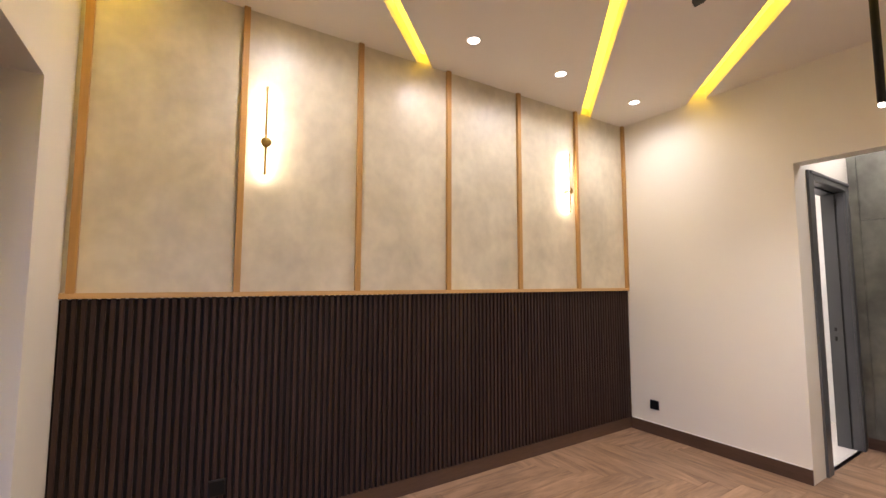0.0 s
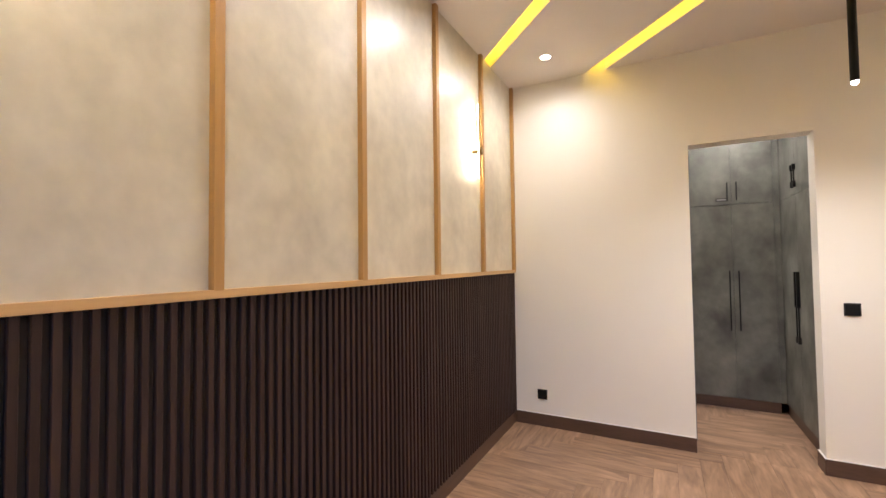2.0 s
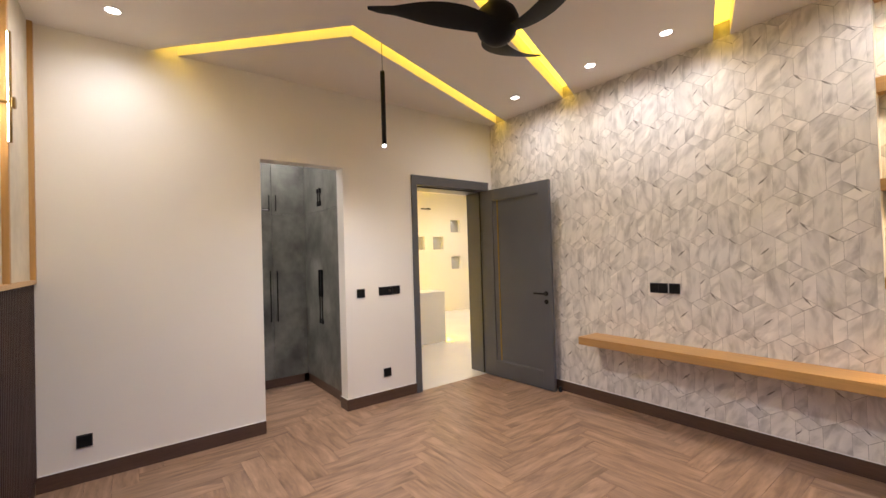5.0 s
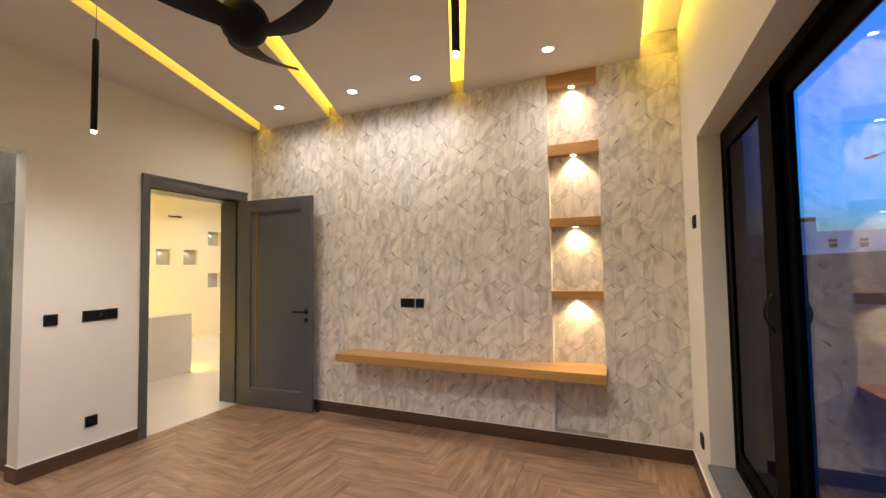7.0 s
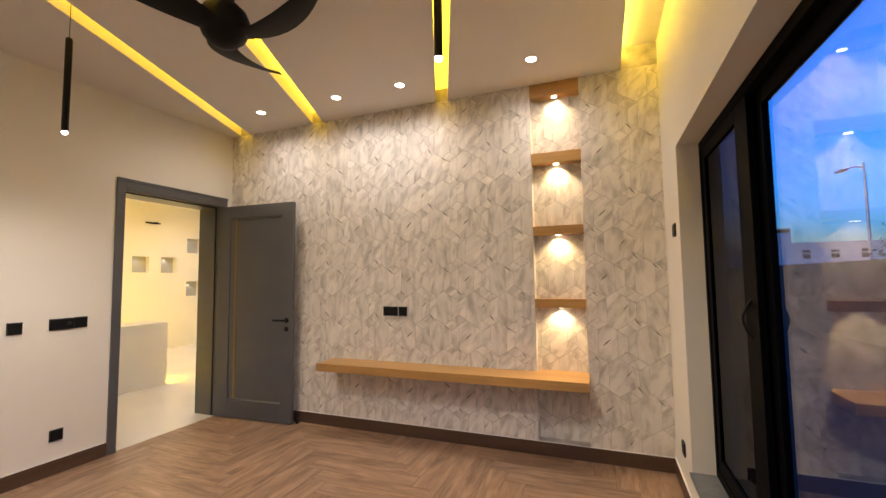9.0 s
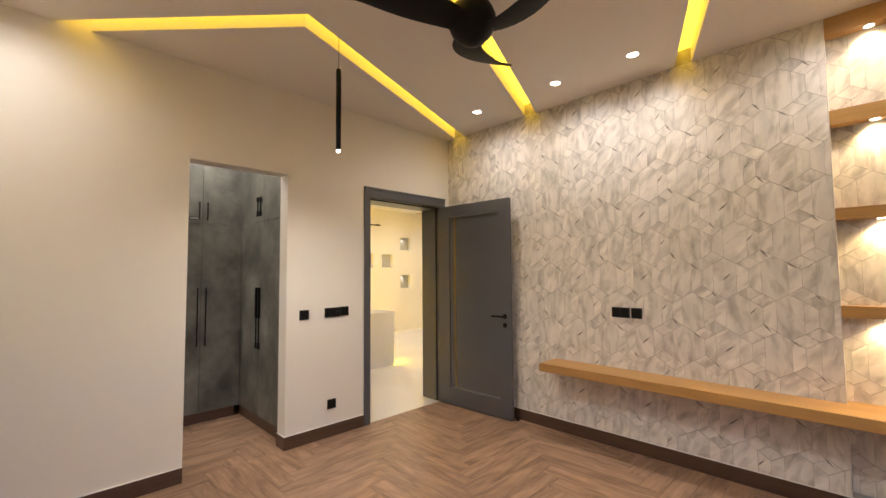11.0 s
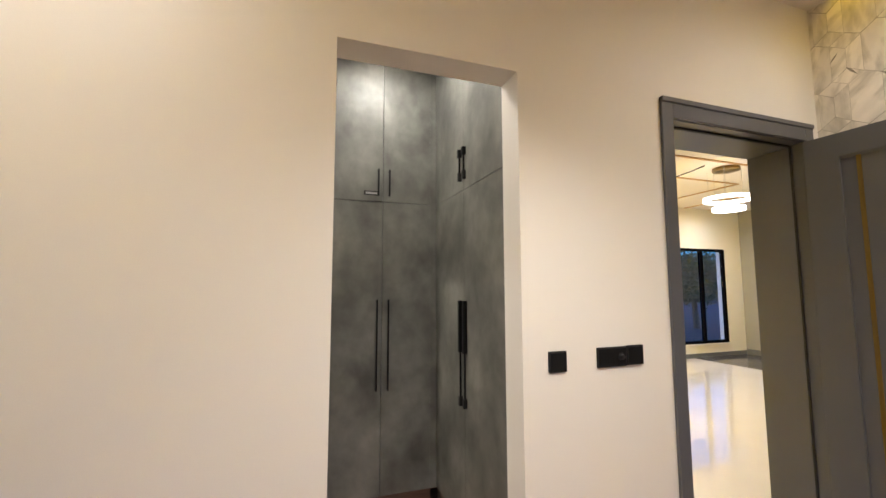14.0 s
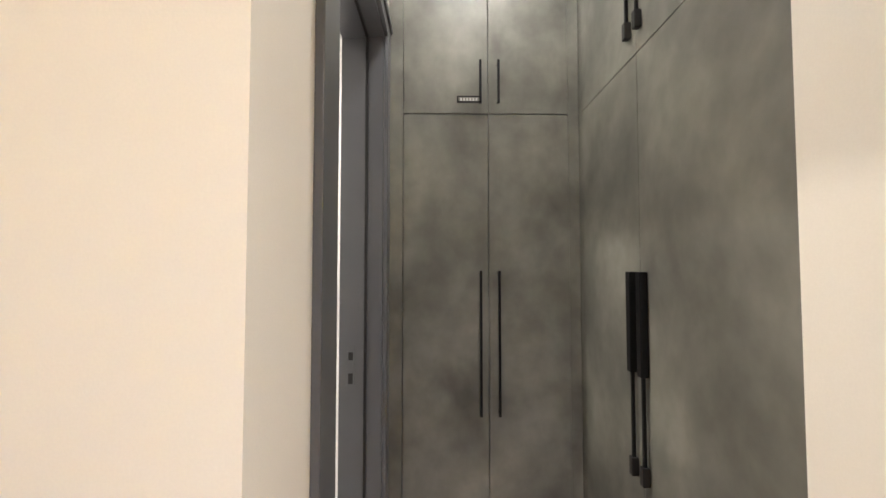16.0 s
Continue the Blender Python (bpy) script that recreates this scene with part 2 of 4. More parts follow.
# ---- the room's shell ----
TOP = 3.42
DY0, DY1, DZ = -1.44, -0.43, 2.30          # main doorway, clear
CY0, CY1, CZ = 0.447, 1.215, 2.40          # walk-in closet opening
WY0, WY1, WZ0, WZ1 = -0.95, 2.17, 0.26, 2.29  # window
HX0, HX1, HY0, HY1, HZ = 4.35, 9.05, -8.0, -0.25, 3.14  # hall

setting("wall_east", boxes((4.05, 4.20, CY1, 2.95, -0.1, TOP), (4.05, 4.20, DY1 + 0.03, CY0, -0.1, TOP), (4.05, 4.20, CY0, CY1, CZ, TOP),
        (4.20, HX0, DY1 + 0.03, -0.22, -0.1, TOP), (4.05, HX0, DY0 - 0.03, DY1 + 0.03, DZ + 0.03, TOP), (4.05, HX0, -1.85, DY0 - 0.03, -0.1, TOP)),
        PAINT, "smooth cream painted wall with a closet opening and a doorway", "wall")
setting("wall_west", boxes((-0.66, -0.42, -1.85, WY0, -0.1, TOP), (-0.66, -0.42, WY1, 2.95, -0.1, TOP), (-0.66, -0.42, WY0, WY1, -0.1, WZ0), (-0.66, -0.42, WY0, WY1, WZ1, TOP)),
        PAINT, "cream painted wall round a wide sliding window", "wall")
setting("wall_north", boxes((-0.42, 4.05, 2.76, 2.95, -0.1, TOP)), PAINT, "cream painted wall behind the feature panelling", "wall")
NX0, NX1, ND = 0.176, 0.593, 0.09
setting("wall_south", boxes((-0.42, 4.05, -1.85, ROOM_S - ND, -0.1, TOP), (-0.42, NX0, ROOM_S - ND, ROOM_S, -0.1, TOP), (NX1, 4.05, ROOM_S - ND, ROOM_S, -0.1, TOP),
        (NX0, NX1, ROOM_S - ND, ROOM_S, -0.1, 0.11)),
        PAPER_LINE, "papered feature wall with a shallow lit display recess", "wall")
setting("slab", boxes((-0.8, 4.345, -1.9, 3.0, 3.33, TOP + 0.1), (4.345, 6.2, -0.25, 3.1, 3.33, TOP + 0.1)), CEILING, "concrete slab above the false ceiling", "ceiling")

# false ceiling: four fields between chevron light slots, beside an open curtain pelmet
bm = B()
E = 0.02
S_, N_ = ROOM_S - E, ROOM_N + E + 0.08
for field in ([(-0.15, S_), (1.365, S_), (0.216, 1.356), (-0.15, 1.356)], [(-0.15, 1.356), (0.216, 1.356), (1.60, N_), (-0.15, N_)],
              [(1.485, S_), (2.785, S_), (1.75, 1.03), (0.339, 1.349)], [(0.339, 1.349), (1.75, 1.03), (3.465, N_), (1.735, N_)],
              [(2.92, S_), (3.795, S_), (2.87, 0.86), (1.90, 1.04)], [(1.90, 1.04), (2.87, 0.86), (4.07, 2.012), (4.07, N_), (3.61, N_)],
              [(3.935, S_), (4.07, S_), (4.07, 1.835), (3.01, 0.81)]):
    prism(bm, field, CEIL, 3.27)
setting("ceiling", bm, CEILING, "white false ceiling cut by chevron light slots", "ceiling")
bm = B()
for a in ([(1.345, -1.60), (1.505, -1.60), (0.359, 1.349), (1.74, 2.74), (1.58, 2.74), (0.196, 1.356)],
          [(2.765, -1.60), (2.94, -1.60), (1.92, 1.04), (3.62, 2.74), (3.44, 2.74), (1.73, 1.03)],
          [(3.775, -1.60), (3.955, -1.60), (3.03, 0.81), (4.06, 1.815), (4.06, 2.02), (2.85, 0.86)]):
    led = thing("cove_light", "yellow glowing LED chevron slot recessed in the ceiling", "cove light", group="chevron ceiling lights")
    part("diffuser", prism(prism(B(), [a[0], a[1], a[2], a[5]], 3.272, 3.29), [a[5], a[2], a[3], a[4]], 3.272, 3.29), LED, led)
led = thing("pelmet_light", "warm yellow LED tape in the curtain pelmet", "cove light")
part("led_tape", boxes((-0.150, -0.140, -1.58, 2.68, 3.275, 3.30)), LED_CURTAIN, led)

# ---- floors ----
setting("floor_screed", boxes((-0.45, 4.10, -1.62, 2.76, -0.12, -0.006), (4.10, 5.95, -0.22, CY1 + 0.02, -0.12, -0.006)), GROUT, "brown grout bed under the wood tiles", "floor")
setting("hall_floor", boxes((4.07, HX1, HY0, DY1 + 0.30, -0.12, 0.0)), TILE, "glossy white polished tile floor of the hall", "floor")


# ---- doors ----
def door_frame(name, label, axis_x, x0, x1, y0, y1, top, face, sign, V):
    """Lining and architraves of a doorway. axis_x: the wall runs along x."""
    d = thing(name, label, "door frame", kind="structure")

    def b(a0, a1, b0, b1, z0, z1, bevel=0.0):
        return (b0, b1, a0, a1, z0, z1, bevel) if axis_x else (a0, a1, b0, b1, z0, z1, bevel)
    T = 0.03
    part("jamb", boxes(b(x0, x1, y0 - T, y0, 0, top)), DOOR, d)
    part("jamb", boxes(b(x0, x1, y1, y1 + T, 0, top)), DOOR, d)
    part("head", boxes(b(x0, x1, y0 - T, y1 + T, top, top + T)), DOOR, d)
    part("stop", boxes(b(x0 + 0.07, x1, y0, y0 + 0.012, 0, top)), DOOR, d)
    part("stop", boxes(b(x0 + 0.07, x1, y1 - 0.012, y1, 0, top)), DOOR, d)
    part("stop", boxes(b(x0 + 0.07, x1, y0 + 0.012, y1 - 0.012, top - 0.012, top)), DOOR, d)
    part("seal", boxes(b(x0 + 0.060, x0 + 0.070, y0 + 0.010, y1 - 0.010, top - 0.010, top - 0.001)), BLACK, d, "black rubber seal")
    for a0, a1 in ((y0 + 0.001, y0 + 0.010), (y1 - 0.010, y1 - 0.001)):
        part("seal", boxes(b(x0 + 0.060, x0 + 0.070, a0, a1, 0, top - 0.010)), BLACK, d, "black rubber seal")
    f0, f1 = sorted((face, face + 0.018 * sign))
    g0, g1 = sorted((face, face + 0.026 * sign))
    W = 0.075
    for a0, a1 in ((y0 - (0.115 if axis_x else W), y0 - 0.004), (y1 + 0.004, y1 + W)):
        part("architrave", boxes(b(f0, f1, a0, a1, 0, top + V, 0.003)), DOOR, d)
    part("architrave", boxes(b(f0, f1, y0 - 0.004, y1 + 0.004, top + 0.004, top + V, 0.003)), DOOR, d)
    part("bead", boxes(b(g0, g1, y0 - W, y1 + W, top + V - 0.026, top + V, 0.003)), DOOR, d)
    return d


door_frame("door_1", "grey painted doorway frame open to the bright hall", False, 4.05, HX0 + 0.01, DY0, DY1, DZ, 4.05, -1, 0.106)
door_frame("door_2", "grey painted bathroom door frame inside the closet", True, 1.215, 1.379, 4.41, 5.20, 2.31, 1.215, -1, 0.075)
DOOR_2 = bpy.data.objects["door_2"]


leaf = thing("door_leaf", "grey panelled door standing open against the papered wall", "door", (4.035, -1.432, 0), 182.6)
LW, LT, LH = 0.99, 0.042, 2.29
SL, SR, RB, RT = 0.16, 0.14, 0.20, 0.13
# local x runs from the hinge to the free edge; local -y is the face that looks into the room
part("stile", boxes((0, SL, -LT / 2, LT / 2, 0.008, LH, 0.002)), DOOR, leaf)
part("stile", boxes((LW - SR, LW, -LT / 2, LT / 2, 0.008, LH, 0.002)), DOOR, leaf)
part("rail", boxes((SL, LW - SR, -LT / 2, LT / 2, 0.008, RB, 0.002)), DOOR, leaf)
part("rail", boxes((SL, LW - SR, -LT / 2, LT / 2, LH - RT, LH, 0.002)), DOOR, leaf)
part("panel", boxes((SL - 0.005, LW - SR + 0.005, -LT / 2 + 0.014, LT / 2 - 0.014, RB - 0.005, LH - RT + 0.005)), DOOR, leaf)
for s in (-1, 1):
    f, q = s * LT / 2, s * (LT / 2 - 0.014)
    for z, dz in ((RB, 0.014), (LH - RT, -0.014)):
        bm = B()
        v = [bm.verts.new(p) for x in (SL, LW - SR) for p in ((x, f, z), (x, q, z), (x, q, z + dz))]
        for loop in ((0, 3, 5, 2), (0, 1, 4, 3), (1, 2, 5, 4), (0, 2, 1), (3, 4, 5)):
            bm.faces.new([v[n] for n in loop])
        part("moulding", bm, DOOR, leaf)
part("inlay", boxes((SL + 0.065, SL + 0.085, -LT / 2 + 0.011, -LT / 2 + 0.015, RB + 0.01, LH - RT - 0.01), (SL + 0.065, SL + 0.085, LT / 2 - 0.015, LT / 2 - 0.011, RB + 0.01, LH - RT - 0.01)), BRASS, leaf, "brass inlay strip")
for s in (-1, 1):
    h = part("door_handle", lathe(B(), [(0.026, 0), (0.026, 0.009), (0.010, 0.012), (0.009, 0.046), (0.004, 0.047)], 20), MATT, leaf, "black lever handle", True)
    h.matrix_local = pose(LW - 0.065, s * LT / 2, 1.055, -90 * s, 0, 0)
    part("lever", boxes((LW - 0.205, LW - 0.055, *sorted((s * (LT / 2 + 0.036), s * (LT / 2 + 0.052))), 1.045, 1.065, 0.004)), MATT, leaf)
    k = part("keyhole_rose", lathe(B(), [(0.025, 0), (0.025, 0.008), (0.008, 0.010), (0.007, 0.016)], 20), MATT, leaf, "", True)
    k.matrix_local = pose(LW - 0.065, s * LT / 2, 0.965, -90 * s, 0, 0)
for z in (0.25, 1.15, 2.05):
    part("hinge", rod(B(), (-0.006, LT / 2, z), (-0.006, LT / 2, z + 0.1), 0.007, None, 10), STEEL, leaf)
stop = thing("door_stop", "small black door stop on the floor", "door stop", (3.03, -1.535, 0))
part("stop_body", lathe(B(), [(0.018, 0), (0.018, 0.02), (0.014, 0.05), (0.010, 0.052)], 16), BLACK, stop, "", True)

# ---- north wall: stucco above, walnut slats below ----
panelling = thing("wall_panelling", "stucco wall with oak battens over dark walnut slats", "wall panelling", kind="structure")
# the panelling stands a little off the room's axis, turning about its east end
NORTH = pose(4.05, ROOM_N + 0.020, 0, 0, 0, -0.28) @ pose(-4.05, -ROOM_N, 0)
panelling.matrix_world = NORTH
part("stucco", boxes((-0.44, 4.05, ROOM_N, 2.715, 1.40, 3.16)), STUCCO, panelling, "beige trowelled stucco")
part("backing", boxes((-0.44, 4.05, 2.648, 2.715, 0.10, 1.385)), BACKING, panelling)
# same oak as the battens, coloured lighter to stand for light on it
part("ledge", boxes((-0.44, 4.05, 2.622, 2.67, 1.391, 1.419, 0.002)), LIT_OAK, panelling, "oak capping ledge, its colour lightened as if lit")
batten = mesh_of("batten", box(B(), -0.018, 0.018, 2.622, 2.655, 1.414, 3.152, 0.002), WOOD)
for x in (-0.380, 0.348, 1.080, 1.810, 2.545, 3.290, 4.034):
    ob = new("batten", batten)
    ob.parent, ob.location = panelling, (x, 0, 0)

# ---- skirting ----
def skirting(rows):
    for r in rows:
        x0, x1, y0, y1 = r
        sk = setting("baseboard", box(B(), x0, x1, y0, y1, 0.0, 0.110, 0.002), SKIRT, "brown wood-look tile skirting", "baseboard")
        if y0 > 2.6:
            sk.matrix_world = NORTH
            continue
        part("joint", boxes((x0 + 0.001, x1 - 0.001, y0 + 0.001, y1 - 0.001, 0.110, 0.114)), CAULK, sk, "white caulk line")


S = 0.013
skirting([(ROOM_W, ROOM_E, 2.643, 2.668), (ROOM_E - S, ROOM_E, CY1, 2.661), (ROOM_E - S, ROOM_E, DY1 + 0.076, CY0),
          (ROOM_E - S, 4.20, CY0 - 0.0005, CY0 + S), (ROOM_E - S, ROOM_E, ROOM_S, DY0 - 0.076), (ROOM_W, ROOM_E - S, ROOM_S, ROOM_S + S), (ROOM_W, ROOM_W + S, ROOM_S + S, 2.630)])

# ---- wallpaper: interlocking tall hexagons, side strips and small diamonds ----
def paper(bm, x0, x1, z0, z1, y, ox):
    A, H1, H2, R = 0.0725, 0.108, 0.1525, 0.2605
    g = 0.0021

    def shrink(p):
        cx, cy = sum(q[0] for q in p) / len(p), sum(q[1] for q in p) / len(p)
        out = []
        for qx, qy in p:
            d = math.hypot(qx - cx, qy - cy)
            out.append((qx - (qx - cx) * g / d, qy - (qy - cy) * g / d))
        return out
    hexa = [(0, H2), (-A, H1), (-A, -H1), (0, -H2), (A, -H1), (A, H1)]
    left = [(A, -H1), (A, H1), (2 * A, H1 - 0.05), (2 * A, -H1 + 0.05)]
    right = [(3 * A, -H1), (3 * A, H1), (2 * A, H1 - 0.05), (2 * A, -H1 + 0.05)]
    up = [(2 * A, H1 - 0.05), (3 * A, H1), (2 * A, H2), (A, H1)]
    down = [(px, -pz) for px, pz in up]
    for j in range(-1, int((z1 - z0) / R) + 3):
        for i in range(int((x0 - ox) / (4 * A)) - 2, int((x1 - ox) / (4 * A)) + 2):
            cx, cz = ox + i * 4 * A + (A if j % 2 else 0), 0.151 + j * R
            for p in (hexa, left, right, up, down):
                q = clip([(cx + px, cz + pz) for px, pz in p], x0, x1, z0, z1)
                if len(q) > 2:
                    q = shrink(q)
                    bm.faces.new([bm.verts.new((px, y, pz)) for px, pz in q])


bm = B()
paper(bm, NX1 + 0.001, ROOM_E, 0.11, CEIL, ROOM_S + 0.0008, -0.03)
paper(bm, ROOM_W, NX0 - 0.001, 0.11, CEIL, ROOM_S + 0.0008, -0.047)
paper(bm, NX0, NX1, 0.11, CEIL, ROOM_S - ND + 0.0008, 0.05)
setting("wallpaper", bm, PAPER, "grey and white marbled hexagon wallpaper", "wallpaper")
# short dark strokes of the print, two to each repeat
bm = B()
for i in range(-2, 9):
    for j in range(0, 7):
        for dx, dz, n, lean in ((-0.195, 0.066, 0.042, 0.9), (0.11, 0.286, 0.034, 0.8), (0.03, 0.42, 0.046, -0.75), (-0.12, 0.18, 0.034, -0.9), (0.24, 0.50, 0.040, 0.7)):
            cx, cz = dx + 0.58 * i, dz + 0.521 * j
            ux, uz = n * math.cos(lean), n * math.sin(lean)
            inside = any(a < cx - 0.04 and cx + 0.04 < b for a, b in ((ROOM_W, NX0), (NX1, ROOM_E)))
            if inside and 0.15 < cz < CEIL - 0.05:
                bm.faces.new([bm.verts.new((cx + p * ux - q * uz * 0.17, ROOM_S + 0.0014, cz + p * uz + q * ux * 0.17)) for p, q in ((-1, 0), (0.2, 1), (1, 0.2), (0.1, -0.8))])
setting("wallpaper_strokes", bm, STROKE, "dark grey brush strokes printed on the wallpaper", "wallpaper")
setting("niche_reveal", boxes((NX0 - 0.0004, NX0 + 0.003, ROOM_S - ND, ROOM_S, 0.11, 3.16), (NX1 - 0.003, NX1 + 0.0004, ROOM_S - ND, ROOM_S, 0.11, 3.16)), PAINT, "white painted sides of the display recess", "trim")

# ---- display shelves and long ledge ----
shelf_lamps = []
for z0, z1 in ((3.035, 3.149), (2.44, 2.535), (1.825, 1.90), (1.21, 1.283)):
    sh = thing("display_shelf", "thick oak shelf with a recessed warm spotlight beneath", "shelf", (NX0 + 0.003, ROOM_S - ND, 0), group="display shelves")
    w = NX1 - NX0 - 0.006
    part("board", box(B(), 0, w, 0.001, ND + 0.004, z0, z1, 0.0015), WOOD_X, sh)
    c = part("light_ring", lathe(B(), [(0.030, z0 - 0.003), (0.030, z0 + 0.002)], 20), STEEL, sh)
    c.location = (w / 2, ND * 0.55, 0)
    c = part("light_lens", lathe(B(), [(0.023, z0 - 0.0045), (0.023, z0)], 20), NICHELENS, sh)
    c.location = (w / 2, ND * 0.55, 0)
    lamp_spot(NX0 + w / 2, ROOM_S - ND * 0.42, z0 - 0.008, NICHE_W, WARM, 118, 0.7, 0.012, ty=ROOM_S - ND * 0.42 - 0.25)
ledge = thing("wall_ledge", "long floating oak shelf under the papered wall", "shelf", (0, 0, 0))
part("board", boxes((0.168, 2.615, ROOM_S + 0.002, -1.295, 0.606, 0.678, 0.002)), WOOD_X, ledge)
part("back_board", boxes((NX0 + 0.004, NX1 - 0.004, ROOM_S - ND + 0.002, ROOM_S + 0.002, 0.606, 0.677)), WOOD_X, ledge)


# ---- switches and sockets ----
def plate(name, label, at, turn, width, modules, group, knob=None):
    """A black wall plate; local x across, local -y out of the wall."""
    p = thing(name, label, "switch" if "switch" in name else "socket", at, turn, group)
    part("plate", box(B(), -width / 2, width / 2, -0.010, 0.0, -0.044, 0.044, 0.003), BLACK, p)
    w = (width - 0.008) / modules
    for k in range(modules):
        x = -width / 2 + 0.004 + (k + 0.5) * w
        part("rocker" if "switch" in name else "insert", box(B(), x - w / 2 + 0.002, x + w / 2 - 0.002, -0.0135, -0.009, -0.037, 0.037, 0.0015), MATT, p)
    if knob is not None:
        k = part("dimmer_knob", lathe(B(), [(0.016, 0.0), (0.016, 0.004), (0.011, 0.006), (0.010, 0.016), (0.006, 0.018)], 20), BLACK, p, "round dimmer knob", True)
        k.matrix_local = pose(knob, -0.0133, 0, 90, 0, 0)
    return p


plate("light_switch", "single black switch plate on the cream wall", (4.05, 0.283, 1.142), -90, 0.088, 1, "wall plates")
plate("light_switch", "wide black switch plate beside the doorway", (4.05, 0.0, 1.147), -90, 0.16, 1, "wall plates", 0.045)
plate("light_switch", "square black switch plate beside the doorway", (4.048, -0.128, 1.150), -90, 0.092, 1, "wall plates")
plate("wall_socket", "black socket plate low on the cream wall", (4.05, 0.002, 0.296), -90, 0.088, 1, "wall plates")
plate("wall_socket", "black socket plate low beside the slatted panelling", (4.05, 2.413, 0.285), -90, 0.088, 1, "wall plates")
plate("wall_socket", "double black television socket plate on wallpaper", (1.972, ROOM_S + 0.001, 1.157), 180, 0.153, 2, "wall plates")
plate("wall_socket", "single black socket plate on wallpaper", (1.839, ROOM_S + 0.001, 1.157), 180, 0.088, 1, "wall plates")
plate("wall_socket", "dark socket plate set into the slats", NORTH @ Vector((0.290, 2.636, 0.345)), 0, 0.086, 1, "wall plates")
plate("light_switch", "slim black switch plate beside the window", (ROOM_W, -1.13, 1.77), 90, 0.086, 1, "wall plates")
plate("wall_socket", "black socket plate low beside the window", (ROOM_W, -1.19, 0.33), 90, 0.086, 1, "wall plates")


# ---- ceiling lamps ----
def downlight(x, y, z, watts, colour, group, beam=172, blend=1.0, radius=0.036):
    d = thing("downlight", "round recessed white ceiling downlight, switched on", "downlight", (x, y, z), 0, group)
    part("trim_ring", lathe(B(), [(0.052, 0.0), (0.050, -0.005), (0.042, -0.006), (0.040, -0.002)], 28), CAULK, d, "", True)
    part("lens", lathe(B(), [(0.039, -0.0005), (0.039, -0.0045)], 28), LENS, d)
    lamp_spot(x, y, z - 0.012, watts, colour, beam, blend, radius)


for x in (3.18, 2.287, 1.632, 0.499):
    downlight(x, -1.135, CEIL, SPOT_W, COOL, "bedroom downlights")
for x in (0.62, 1.72, 2.586, 3.572):
    downlight(x, 2.21, CEIL, SPOT_W, COOL, "bedroom downlights")


def pendant(x, y):
    p = thing("pendant_lamp", "slim black tube pendant lamp hanging from the ceiling", "pendant lamp", (x, y, 0), 0, "tube pendants")
    part("tube", lathe(B(), [(0.016, 2.386), (0.018, 2.39), (0.018, 2.965), (0.014, 2.972)], 20), MATT, p, "", True)
    part("cord", rod(B(), (0, 0, 2.97), (0, 0, 3.28), 0.0022, None, 8), MATT, p)
    part("lens", lathe(B(), [(0.008, 2.368), (0.014, 2.374), (0.0155, 2.386)], 20), LENS, p, "glowing white lens", True)
    lamp_spot(x, y, 2.36, PENDANT_W, COOL, 166, 1.0, 0.014)
    return p


pendant(3.053, 0.531)
pendant(0.645, 0.46)


def sconce(x, z0, z1):
    s = thing("wall_sconce", "slim vertical brass bar sconce glowing onto stucco", "wall lamp", NORTH @ Vector((x, ROOM_N, 0)), 0, "bar sconces")
    zc = z0 + (z1 - z0) * 0.36
    part("bar", box(B(), -0.007, 0.007, -0.068, -0.056, z0, z1, 0.002), BRASS, s)
    part("led_strip", boxes((-0.005, 0.005, -0.056, -0.052, z0 + 0.005, z1 - 0.005)), SCONCE, s)
    part("stem", rod(B(), (0, 0.0, zc), (0, -0.06, zc), 0.010, None, 14), BRASS, s)
    d = part("disc", lathe(B(), [(0.027, 0), (0.030, 0.003), (0.030, 0.011), (0.026, 0.014)], 28), BRASS, s, "round brass cap", True)
    d.matrix_local = pose(0, -0.068, zc, 90, 0, 0)


sconce(0.47, 2.115, 2.66)
sconce(3.13, 2.13, 2.69)

